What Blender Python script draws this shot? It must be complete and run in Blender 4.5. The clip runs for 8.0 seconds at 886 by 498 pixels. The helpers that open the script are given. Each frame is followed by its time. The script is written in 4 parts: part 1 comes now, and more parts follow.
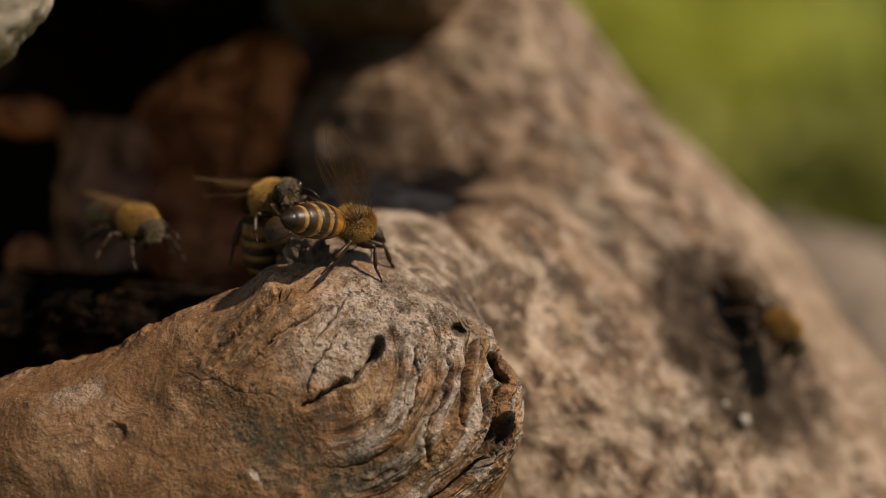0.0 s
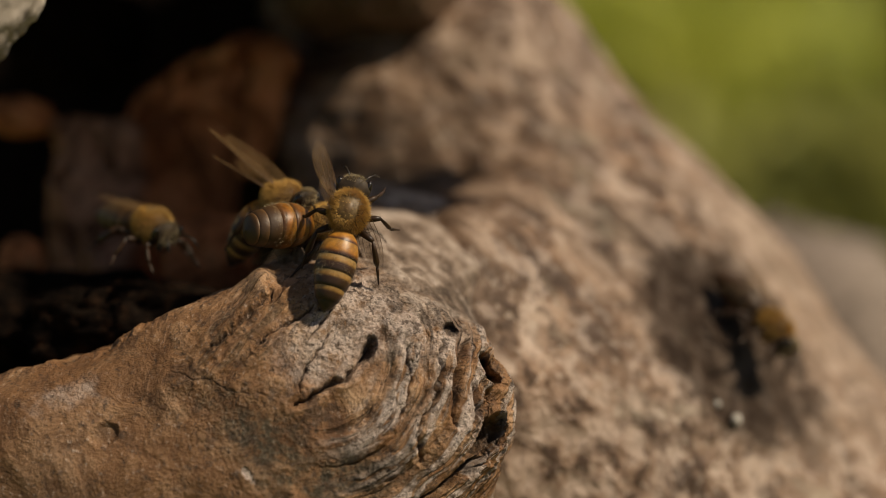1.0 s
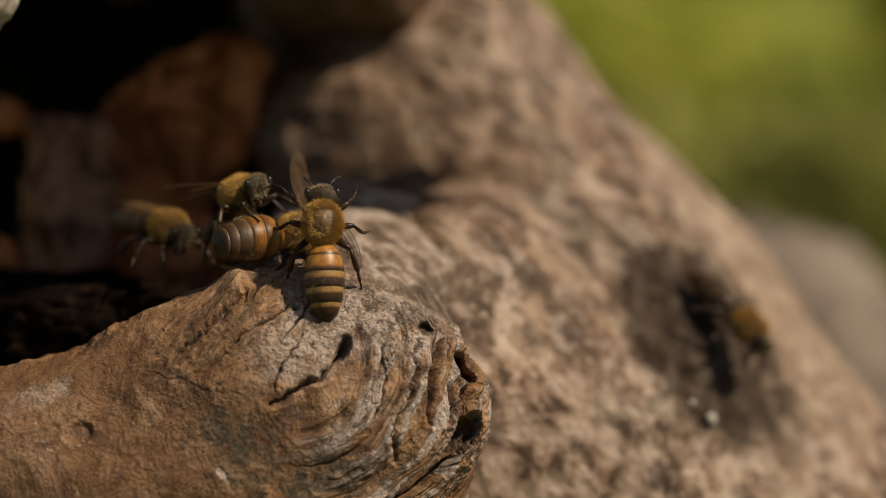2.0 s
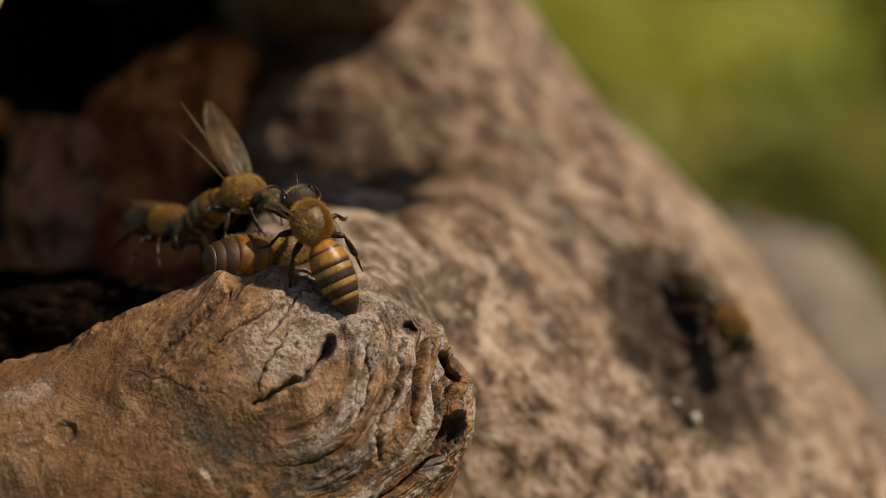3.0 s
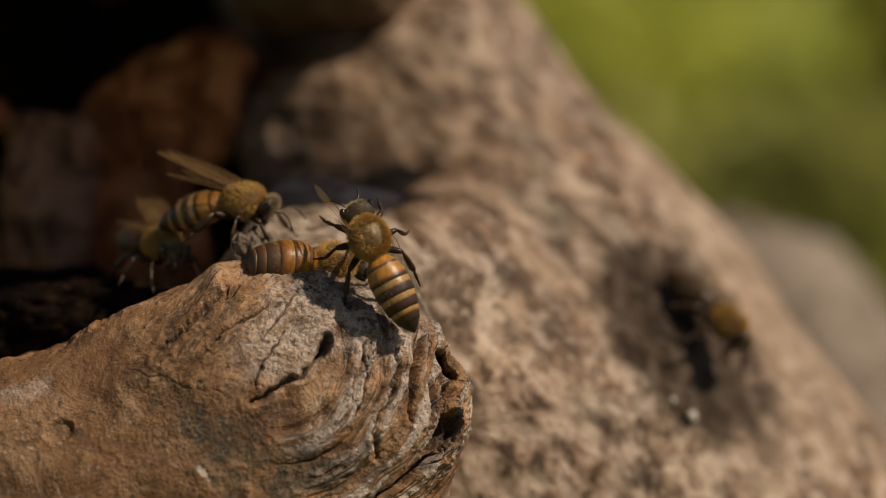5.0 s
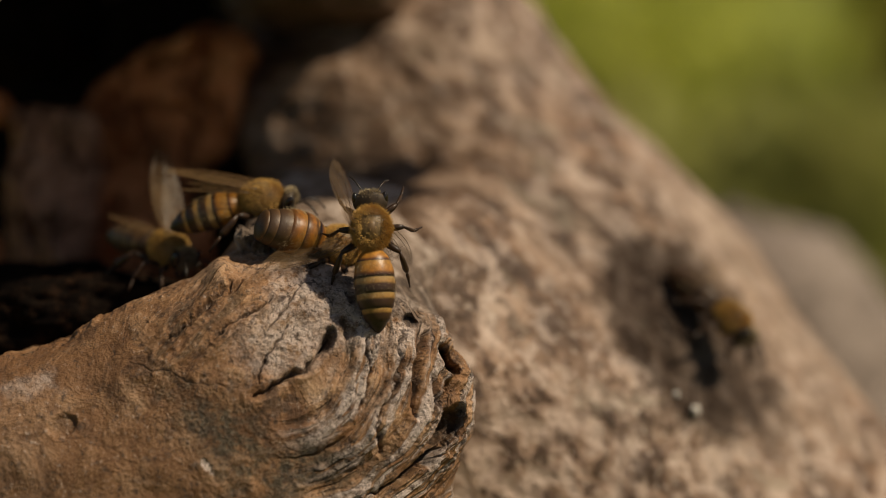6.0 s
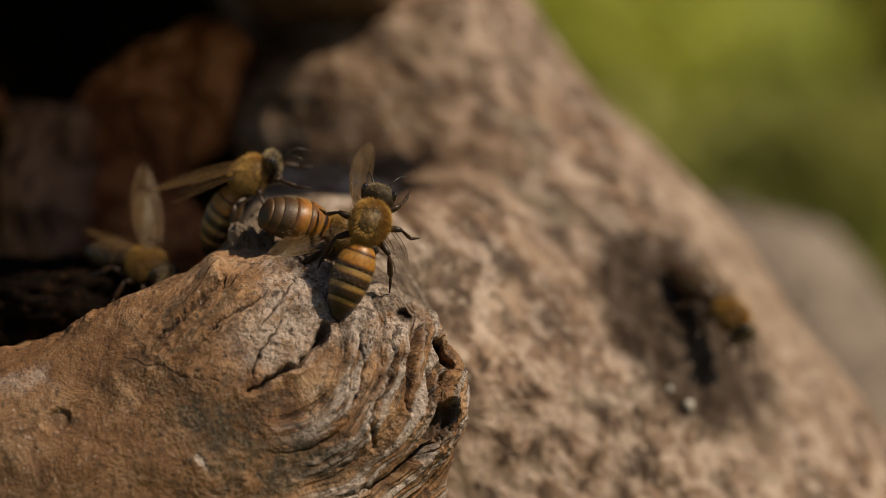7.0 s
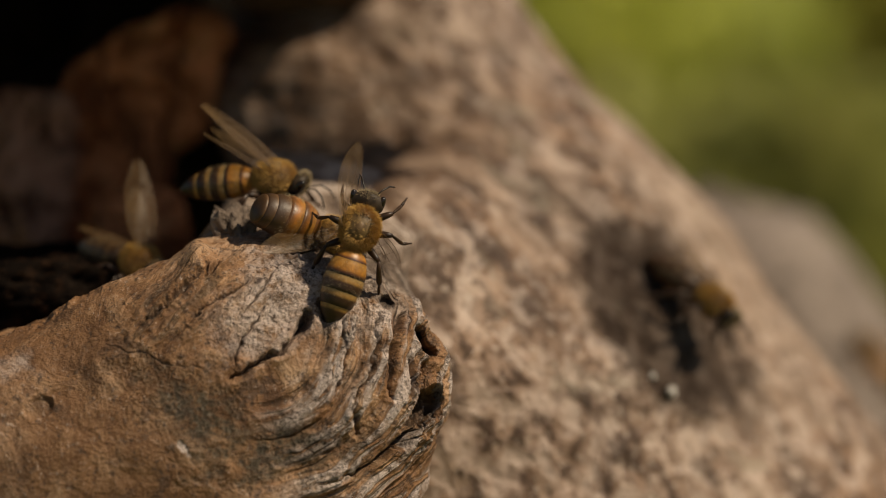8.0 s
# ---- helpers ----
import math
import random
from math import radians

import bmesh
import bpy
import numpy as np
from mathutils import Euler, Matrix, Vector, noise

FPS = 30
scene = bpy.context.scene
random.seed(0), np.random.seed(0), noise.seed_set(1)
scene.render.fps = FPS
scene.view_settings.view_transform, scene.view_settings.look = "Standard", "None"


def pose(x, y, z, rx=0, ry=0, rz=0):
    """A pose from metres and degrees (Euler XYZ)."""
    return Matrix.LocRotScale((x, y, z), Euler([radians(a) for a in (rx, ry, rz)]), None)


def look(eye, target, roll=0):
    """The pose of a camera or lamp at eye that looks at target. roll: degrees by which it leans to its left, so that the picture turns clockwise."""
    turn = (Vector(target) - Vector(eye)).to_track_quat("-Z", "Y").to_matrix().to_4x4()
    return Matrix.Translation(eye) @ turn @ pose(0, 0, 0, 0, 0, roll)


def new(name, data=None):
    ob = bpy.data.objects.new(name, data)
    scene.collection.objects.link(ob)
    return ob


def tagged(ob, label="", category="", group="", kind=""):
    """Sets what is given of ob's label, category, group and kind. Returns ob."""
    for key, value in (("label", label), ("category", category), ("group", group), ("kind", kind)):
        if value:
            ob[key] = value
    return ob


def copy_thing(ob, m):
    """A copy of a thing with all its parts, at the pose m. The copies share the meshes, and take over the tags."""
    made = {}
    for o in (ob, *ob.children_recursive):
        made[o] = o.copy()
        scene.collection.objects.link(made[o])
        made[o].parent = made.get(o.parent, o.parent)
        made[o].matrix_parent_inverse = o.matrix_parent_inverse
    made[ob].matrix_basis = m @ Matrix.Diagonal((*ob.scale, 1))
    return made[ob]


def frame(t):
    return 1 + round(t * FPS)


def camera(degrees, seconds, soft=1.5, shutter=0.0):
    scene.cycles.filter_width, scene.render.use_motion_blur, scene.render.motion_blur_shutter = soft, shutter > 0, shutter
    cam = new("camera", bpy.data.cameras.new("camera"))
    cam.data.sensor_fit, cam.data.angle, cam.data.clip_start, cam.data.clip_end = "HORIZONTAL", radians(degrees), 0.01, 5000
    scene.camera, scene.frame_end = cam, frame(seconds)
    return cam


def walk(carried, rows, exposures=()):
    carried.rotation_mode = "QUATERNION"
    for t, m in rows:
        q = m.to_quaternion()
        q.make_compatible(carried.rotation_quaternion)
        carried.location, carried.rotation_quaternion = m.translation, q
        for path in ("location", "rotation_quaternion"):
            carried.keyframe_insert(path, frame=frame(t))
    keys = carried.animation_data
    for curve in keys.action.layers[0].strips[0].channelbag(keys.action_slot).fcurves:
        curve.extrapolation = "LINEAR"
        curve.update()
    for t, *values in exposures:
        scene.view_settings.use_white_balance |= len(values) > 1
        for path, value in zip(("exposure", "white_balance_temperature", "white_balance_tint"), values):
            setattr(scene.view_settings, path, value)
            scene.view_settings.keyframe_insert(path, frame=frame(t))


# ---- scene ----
cam = camera(22.0, 8.0, soft=0.7, shutter=0.5)
FOCUS = 0.212                       # metres from the eye to the sharp rim of the burl
EYE = 0.42                          # the eye's height over the grass
BASE = pose(0, 0, EYE, -12, 0, 0)   # the eye's frame: x right, y ahead, z up
HERE = BASE @ pose(0, FOCUS, 0)     # the same, at the sharp plane
cam.data.dof.use_dof = True
cam.data.dof.focus_distance = FOCUS - 0.001
cam.data.dof.aperture_fstop = 10.5
cam.data.dof.aperture_blades = 0
# the tripod head pans: seconds, degrees to the right, degrees down
PAN = [
    (0, -0.000, -0.000),
    (0.5, 0.022, 0.011),
    (1, 0.196, 0.011),
    (1.5, 0.457, 0.021),
    (2, 0.827, 0.032),
    (3.5, 1.294, 0.044),
    (4, 1.327, 0.043),
    (4.5, 1.327, 0.043),
    (6, 1.219, 0.239),
    (6.5, 1.283, 0.239),
    (7, 1.370, 0.369),
    (7.5, 1.522, 0.544),
    (8, 1.805, 0.696),
]
walk(cam, [(t, BASE @ pose(0, 0, 0, 90 - down, 0, -right)) for t, right, down in PAN], exposures=[(0, -0.12, 6950, 9), (8, -0.12, 6950, 9)])

# ---- light ----
TO_SUN = (HERE.to_3x3() @ Vector((0.56, -0.35, 0.72))).normalized()
world = bpy.data.worlds.new("sky")
scene.world = world
world.use_nodes = True
sky = world.node_tree.nodes.new("ShaderNodeTexSky")
sky.sky_type, sky.sun_disc = "NISHITA", False
sky.sun_elevation = math.asin(TO_SUN.z)
sky.sun_rotation = math.atan2(TO_SUN.x, TO_SUN.y)
background = world.node_tree.nodes["Background"]
background.inputs["Strength"].default_value = 0.050
world.node_tree.links.new(sky.outputs["Color"], background.inputs["Color"])
sun = new("sun", bpy.data.lights.new("sun", "SUN"))
sun.data.energy, sun.data.angle, sun.data.color = 4.3, radians(1.5), (1.0, 0.88, 0.70)
sun.matrix_basis = look((0, 0, 3), Vector((0, 0, 3)) - TO_SUN)


# ---- materials ----
class Nodes:
    """A node material with short calls."""

    def __init__(self, name, rough=0.8, spec=0.3):
        self.mat = bpy.data.materials.new(name)
        self.mat.use_nodes = True
        self.tree = self.mat.node_tree
        self.bsdf = self.tree.nodes["Principled BSDF"]
        self.set(self.bsdf, "Roughness", rough)
        self.set(self.bsdf, "Specular IOR Level", spec)
        self.coord = self.tree.nodes.new("ShaderNodeTexCoord")

    def set(self, node, key, value):
        if isinstance(value, bpy.types.NodeSocket):
            self.tree.links.new(value, node.inputs[key])
        else:
            node.inputs[key].default_value = value

    def add(self, kind, out=0, **inputs):
        node = self.tree.nodes.new(kind)
        for key, value in inputs.items():
            self.set(node, key.replace("_", " "), value)
        return node.outputs[out]

    def where(self, space="Object", scale=(1, 1, 1), turn=(0, 0, 0)):
        node = self.tree.nodes.new("ShaderNodeMapping")
        self.set(node, "Vector", self.coord.outputs[space])
        node.inputs["Scale"].default_value = scale
        node.inputs["Rotation"].default_value = [radians(a) for a in turn]
        return node.outputs[0]

    def noise(self, vector, scale, detail=5, rough=0.6, warp=0.0):
        return self.add("ShaderNodeTexNoise", 0, Vector=vector, Scale=scale, Detail=detail, Roughness=rough, Distortion=warp)

    def ramp(self, fac, stops):
        node = self.tree.nodes.new("ShaderNodeValToRGB")
        self.set(node, "Fac", fac)
        while len(node.color_ramp.elements) < len(stops):
            node.color_ramp.elements.new(0.5)
        for e, (place, c) in zip(node.color_ramp.elements, stops):
            e.position = place
            e.color = (c, c, c, 1) if isinstance(c, (int, float)) else (*c, 1)
        return node.outputs[0]

    def mix(self, fac, a, b, blend="MIX"):
        node = self.tree.nodes.new("ShaderNodeMix")
        node.data_type, node.blend_type = "RGBA", blend
        for key, value in ((0, fac), (6, a), (7, b)):
            if isinstance(value, tuple):
                value = (*value, 1)
            if isinstance(value, bpy.types.NodeSocket):
                self.tree.links.new(value, node.inputs[key])
            else:
                node.inputs[key].default_value = value
        return node.outputs[2]

    def math(self, op, a, b=0.0):
        node = self.tree.nodes.new("ShaderNodeMath")
        node.operation = op
        self.set(node, 0, a)
        self.set(node, 1, b)
        return node.outputs[0]

    def bump(self, height, strength=0.5, distance=0.0003):
        self.set(self.bsdf, "Normal", self.add("ShaderNodeBump", 0, Height=height, Strength=strength, Distance=distance))

    def done(self, colour):
        self.set(self.bsdf, "Base Color", colour)
        return self.mat


def zone(n, centre, radii, low=1.25, high=0.5, turn=0):
    """1 inside a soft ellipsoid given in millimetres of the log's frame, 0 outside."""
    node = n.tree.nodes.new("ShaderNodeMapping")
    n.set(node, "Vector", n.coord.outputs["Object"])
    node.vector_type = "TEXTURE"
    node.inputs["Location"].default_value = [c * 0.001 for c in centre]
    node.inputs["Rotation"].default_value = (0, radians(turn), 0)
    node.inputs["Scale"].default_value = [r * 0.001 for r in radii]
    wob = n.tree.nodes.new("ShaderNodeVectorMath")
    wob.operation = "LENGTH"
    n.set(wob, 0, node.outputs[0])
    d = n.math("ADD", wob.outputs["Value"], n.math("MULTIPLY", n.math("SUBTRACT", n.noise(n.where(), 160, 5, 0.7), 0.5), 1.6))
    m = n.tree.nodes.new("ShaderNodeMapRange")
    n.set(m, 0, d)
    for key, value in ((1, low), (2, high), (3, 0.0), (4, 1.0)):
        m.inputs[key].default_value = value
    return m.outputs[0]


def make_lip_wood():
    n = Nodes("weathered_burl_wood", 0.55, 0.45)
    o = n.where()
    wear_shade = n.tree.nodes.new("ShaderNodeVertexColor")
    wear_shade.layer_name = "wear_shade"
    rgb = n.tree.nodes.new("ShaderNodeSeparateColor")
    n.set(rgb, 0, wear_shade.outputs[0])
    bleach, moss_shade, crevice_shade = rgb.outputs[0], rgb.outputs[1], rgb.outputs[2]
    slope = wear_shade.outputs["Alpha"]
    big = n.noise(o, 60, 4, 0.55, 0.5)
    mid = n.noise(o, 240, 6, 0.66, 0.5)
    fine = n.noise(o, 900, 6, 0.72)
    speck = n.noise(o, 2100, 4, 0.7)
    c = n.ramp(mid, [(0.34, (0.105, 0.050, 0.024)), (0.43, (0.23, 0.116, 0.052)), (0.52, (0.35, 0.195, 0.098)), (0.64, (0.55, 0.37, 0.245))])
    c = n.mix(n.ramp(big, [(0.40, 0.55), (0.52, 0.0)]), c, (0.17, 0.083, 0.036))
    c = n.mix(n.math("MULTIPLY", n.ramp(big, [(0.50, 0.0), (0.62, 0.7)]), n.ramp(fine, [(0.40, 0.1), (0.55, 1.0)])), c, (0.47, 0.33, 0.25))
    c = n.mix(n.ramp(n.noise(o, 330, 6, 0.74), [(0.54, 0.0), (0.60, 0.85)]), c, (0.07, 0.036, 0.019))
    # darker brown towards the left end, its dimness put into the colour
    c = n.mix(n.math("MULTIPLY", zone(n, (-37, -6, -17), (22, 22, 15), 1.4, 0.4), 0.62), c, n.mix(mid, (0.10, 0.046, 0.019), (0.26, 0.135, 0.06)))
    c = n.mix(1.0, c, (0.93, 0.85, 0.72), "MULTIPLY")
    c = n.mix(n.math("MULTIPLY", bleach, n.ramp(n.noise(o, 480, 6, 0.74), [(0.36, 0.0), (0.48, 1.0)])), c, n.ramp(fine, [(0.35, (0.46, 0.32, 0.23)), (0.52, (0.76, 0.61, 0.53))]))
    c = n.mix(n.math("MULTIPLY", moss_shade, n.ramp(n.noise(o, 620, 5, 0.75), [(0.42, 0.05), (0.56, 0.95)])), c, n.ramp(speck, [(0.4, (0.035, 0.025, 0.013)), (0.6, (0.12, 0.092, 0.055))]))
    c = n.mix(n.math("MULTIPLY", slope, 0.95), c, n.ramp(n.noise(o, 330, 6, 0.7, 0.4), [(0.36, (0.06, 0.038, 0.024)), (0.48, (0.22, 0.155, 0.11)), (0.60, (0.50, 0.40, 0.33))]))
    # dents and cracks get a dark brown that stands for their shade
    c = n.mix(n.math("MULTIPLY", crevice_shade, n.ramp(fine, [(0.35, 0.6), (0.55, 0.95)])), c, (0.045, 0.024, 0.012))
    c = n.mix(n.ramp(n.noise(o, 950, 5, 0.72), [(0.57, 0.0), (0.63, 0.8)]), c, (0.075, 0.040, 0.022))
    line = n.ramp(n.noise(o, 260, 7, 0.78, 0.2), [(0.485, 0.0), (0.497, 1.0), (0.503, 1.0), (0.515, 0.0)])
    line = n.math("MULTIPLY", n.math("MULTIPLY", line, n.math("MULTIPLY", bleach, 0.75)), n.ramp(n.noise(o, 150, 3), [(0.45, 0.0), (0.55, 0.95)]))
    c = n.mix(line, c, (0.04, 0.022, 0.012))
    c = n.mix(n.ramp(speck, [(0.33, 0.85), (0.42, 0.0)]), c, (0.05, 0.028, 0.015))
    c = n.mix(n.math("MULTIPLY", n.ramp(big, [(0.40, 0.3), (0.55, 1.0)]), n.ramp(speck, [(0.60, 0.0), (0.67, 0.5)])), c, (0.66, 0.53, 0.44))
    n.set(n.bsdf, "Roughness", n.ramp(mid, [(0.35, 0.68), (0.65, 0.46)]))
    rough = n.math("ADD", n.math("MULTIPLY", bleach, 0.9), n.math("ADD", moss_shade, 0.4))
    h = n.math("ADD", n.math("MULTIPLY", n.math("MULTIPLY", fine, rough), 1.3), n.math("MULTIPLY", mid, 1.1))
    h = n.math("ADD", h, n.math("MULTIPLY", n.math("MULTIPLY", speck, rough), 0.45))
    n.bump(n.math("SUBTRACT", h, n.math("MULTIPLY", line, 1.2)), 1.0, 0.0007)
    return n.done(c)


def make_log_wood():
    n = Nodes("grey_brown_log_wood", 0.6, 0.5)
    o = n.where()
    flakes = n.noise(n.where("UV", (150, 190, 1), (0, 0, 12)), 1.0, 5, 0.62, 0.5)
    chips = n.noise(n.where("UV", (300, 380, 1), (0, 0, -28)), 1.0, 4, 0.55, 0.25)
    grit = n.noise(n.where("UV", (800, 1000, 1)), 1.0, 4, 0.65, 0.2)
    patch = n.noise(n.where("UV", (42, 80, 1)), 1.0, 3, 0.55, 0.5)
    fine = n.noise(o, 800, 5, 0.7)
    c = n.ramp(flakes, [(0.36, (0.075, 0.043, 0.026)), (0.45, (0.20, 0.124, 0.078)), (0.53, (0.32, 0.222, 0.158)), (0.62, (0.62, 0.50, 0.42))])
    c = n.mix(n.ramp(patch, [(0.44, 0.0), (0.56, 0.75)]), c, n.ramp(flakes, [(0.38, (0.12, 0.056, 0.025)), (0.55, (0.33, 0.18, 0.09)), (0.68, (0.48, 0.31, 0.19))]))
    c = n.mix(n.ramp(chips, [(0.53, 0.0), (0.58, 0.85)]), c, (0.68, 0.55, 0.47))
    c = n.mix(n.ramp(chips, [(0.40, 0.85), (0.46, 0.0)]), c, (0.075, 0.040, 0.023))
    c = n.mix(n.ramp(grit, [(0.57, 0.0), (0.63, 0.85)]), c, (0.74, 0.64, 0.56))
    c = n.mix(n.ramp(grit, [(0.36, 0.8), (0.43, 0.0)]), c, (0.06, 0.034, 0.02))
    lichen = n.noise(o, 95, 4, 0.6, 0.4)
    c = n.mix(n.ramp(lichen, [(0.58, 0.0), (0.66, 0.6)]), c, (0.50, 0.44, 0.35))
    c = n.mix(n.math("MULTIPLY", zone(n, (40, 45, 0), (12, 40, 30), 1.4, 0.6), 0.5), c, (0.52, 0.40, 0.31))
    brown = n.ramp(flakes, [(0.36, (0.07, 0.040, 0.022)), (0.50, (0.15, 0.090, 0.052)), (0.62, (0.42, 0.31, 0.235))])
    # browner beside the hollow, the dimness there put into the colour
    c = n.mix(n.math("MULTIPLY", zone(n, (-1, 25, 12), (22, 55, 17), 1.4, 0.5), 0.75), c, brown)
    c = n.mix(n.math("MULTIPLY", zone(n, (19, 25, -5), (6, 30, 9), 1.4, 0.5), 0.55), c, brown)
    c = n.mix(n.math("MULTIPLY", zone(n, (13, 28, -22), (13, 30, 10), 1.4, 0.5), n.ramp(chips, [(0.40, 0.0), (0.55, 0.75)])), c, (0.64, 0.50, 0.42))
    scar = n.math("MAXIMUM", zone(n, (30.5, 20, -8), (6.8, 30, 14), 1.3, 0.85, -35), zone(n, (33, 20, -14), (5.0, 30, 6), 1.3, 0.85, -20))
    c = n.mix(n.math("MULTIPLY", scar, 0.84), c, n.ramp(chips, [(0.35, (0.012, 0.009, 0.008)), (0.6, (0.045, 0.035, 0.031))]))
    n.set(n.bsdf, "Roughness", n.ramp(chips, [(0.38, 0.72), (0.60, 0.45)]))
    n.set(n.bsdf, "Specular IOR Level", n.ramp(scar, [(0.0, 0.5), (1.0, 0.06)]))
    n.bump(n.math("ADD", fine, n.math("MULTIPLY", n.math("ADD", flakes, chips), 2.5)), 1.0, 0.00035)
    c = n.mix(1.0, c, (0.715, 0.655, 0.60), "MULTIPLY")
    return n.done(c)


def make_rotten(name, a, b, gloss=0.2):
    n = Nodes(name, 0.85, gloss)
    o = n.where()
    c = n.ramp(n.noise(o, 170, 6, 0.65, 0.7), [(0.3, tuple(v * 0.35 for v in a)), (0.52, a), (0.74, b)])
    c = n.mix(n.ramp(n.noise(o, 600, 4, 0.7), [(0.35, 0.7), (0.5, 0.0)]), c, (0.03, 0.015, 0.008))
    n.bump(n.noise(o, 260, 6, 0.7), 1.0, 0.0012)
    return n.done(c)


def make_chitin(name, stops, rough=0.32):
    """Body plate: stops along the plate's length, which is the map's x."""
    n = Nodes(name, rough, 0.5)
    x = n.tree.nodes.new("ShaderNodeSeparateXYZ")
    n.set(x, 0, n.coord.outputs["UV"])
    wob = n.noise(n.where("Object"), 900, 4, 0.6)
    f = n.math("ADD", x.outputs[0], n.math("MULTIPLY", n.math("SUBTRACT", wob, 0.5), 0.10))
    c = n.ramp(f, stops)
    c = n.mix(n.ramp(n.noise(n.where("Object"), 2600, 3), [(0.4, 0.35), (0.6, 0.0)]), c, (0.05, 0.025, 0.01))
    n.bump(n.noise(n.where("Object"), 3000, 4), 0.25, 0.0001)
    return n.done(c)


def make_plain(name, low, high, rough, spec=0.5, scale=1500, bump=0.2):
    n = Nodes(name, rough, spec)
    f = n.noise(n.where(), scale, 4, 0.6)
    n.bump(f, bump, 0.0001)
    return n.done(n.ramp(f, [(0.3, low), (0.7, high)]))


def make_fur(name, low, high):
    n = Nodes(name, 0.6, 0.25)
    g = n.tree.nodes.new("ShaderNodeNewGeometry").outputs["Random Per Island"]
    n.set(n.bsdf, "Sheen Weight", 0.2)
    return n.done(n.ramp(g, [(0.0, low), (1.0, high)]))


def make_wing():
    n = Nodes("wing_membrane", 0.35, 0.3)
    n.set(n.bsdf, "Alpha", n.ramp(n.noise(n.where(), 700, 3), [(0.3, 0.12), (0.7, 0.30)]))
    n.bump(n.noise(n.where(), 1200, 3), 0.4, 0.0001)
    return n.done((0.22, 0.135, 0.06, 1))


def make_leafy(name, low, mid, high, glow=0.45):
    """Thin leaves that let part of the sunlight through."""
    n = Nodes(name, 0.55, 0.3)
    g = n.tree.nodes.new("ShaderNodeNewGeometry").outputs["Random Per Island"]
    c = n.mix(n.ramp(n.noise(n.where(), 3.0, 3), [(0.35, 0.0), (0.65, 0.8)]), n.ramp(g, [(0.0, low), (0.5, mid), (1.0, high)]), low)
    mat = n.done(c)
    thin = n.tree.nodes.new("ShaderNodeBsdfTranslucent")
    n.set(thin, "Color", c)
    both = n.tree.nodes.new("ShaderNodeMixShader")
    both.inputs[0].default_value = glow
    n.tree.links.new(n.bsdf.outputs[0], both.inputs[1])
    n.tree.links.new(thin.outputs[0], both.inputs[2])
    n.tree.links.new(both.outputs[0], n.tree.nodes["Material Output"].inputs[0])
    return mat


def make_ground():
    n = Nodes("meadow_ground", 0.9, 0.15)
    o = n.where()
    c = n.ramp(n.noise(o, 1.4, 5, 0.6), [(0.3, (0.10, 0.11, 0.02)), (0.55, (0.19, 0.19, 0.03)), (0.75, (0.22, 0.17, 0.07))])
    c = n.mix(n.ramp(n.noise(o, 30, 5, 0.7), [(0.4, 0.6), (0.6, 0.0)]), c, (0.04, 0.035, 0.015))
    n.bump(n.noise(o, 60, 5), 0.8, 0.01)
    return n.done(c)


LIP, LOG = make_lip_wood(), make_log_wood()
ROT_RED = make_rotten("red_rotten_wood", (0.62, 0.215, 0.08), (0.78, 0.36, 0.15))
ROT_BROWN = make_rotten("brown_rotten_wood", (0.42, 0.20, 0.115), (0.60, 0.34, 0.21))
# near-black wood: the shade inside the hollow is put into its colour
CAVITY_SHADE = make_rotten("shade_black_cavity_wood", (0.006, 0.004, 0.003), (0.018, 0.012, 0.008), 0.03)
PALE = make_plain("pale_fleck", (0.42, 0.38, 0.34), (0.6, 0.56, 0.5), 0.7, 0.3)
AMBER = make_chitin("amber_plate", [(0.0, (0.44, 0.22, 0.045)), (0.55, (0.47, 0.19, 0.024)), (0.70, (0.13, 0.045, 0.012)), (0.80, (0.03, 0.014, 0.007))], 0.4)
BANDED = make_chitin("banded_plate", [(0.0, (0.46, 0.30, 0.11)), (0.34, (0.40, 0.21, 0.055)), (0.47, (0.06, 0.026, 0.012)), (1.0, (0.016, 0.010, 0.007))], 0.4)
TIP = make_chitin("tip_plate", [(0.0, (0.30, 0.18, 0.06)), (0.10, (0.12, 0.07, 0.03)), (0.2, (0.018, 0.012, 0.008)), (1.0, (0.010, 0.008, 0.007))], 0.4)
BLACK = make_plain("black_shell", (0.014, 0.010, 0.007), (0.035, 0.024, 0.016), 0.4)
THORAX = make_plain("dark_thorax_shell", (0.10, 0.058, 0.02), (0.20, 0.12, 0.04), 0.55)
SCUTUM = make_plain("brown_back_plate", (0.10, 0.056, 0.02), (0.21, 0.12, 0.045), 0.5)
HONEY = make_chitin("honey_plate", [(0.0, (0.44, 0.20, 0.034)), (0.5, (0.36, 0.13, 0.016)), (0.75, (0.17, 0.065, 0.015)), (1.0, (0.08, 0.034, 0.012))], 0.4)
UMBER = make_chitin("umber_plate", [(0.0, (0.15, 0.075, 0.026)), (0.4, (0.075, 0.036, 0.013)), (1.0, (0.03, 0.016, 0.008))], 0.5)
HEAD = make_plain("dusky_head_shell", (0.030, 0.020, 0.012), (0.075, 0.05, 0.03), 0.6, 0.35)
LEG = make_plain("brown_leg", (0.016, 0.009, 0.006), (0.055, 0.027, 0.012), 0.42, 0.35)
EYE_BLACK = make_plain("eye_shell", (0.008, 0.006, 0.005), (0.02, 0.014, 0.010), 0.16, 0.6, 4000, 0.1)
FUR_GOLD = make_fur("golden_fur", (0.36, 0.19, 0.034), (0.66, 0.40, 0.11))
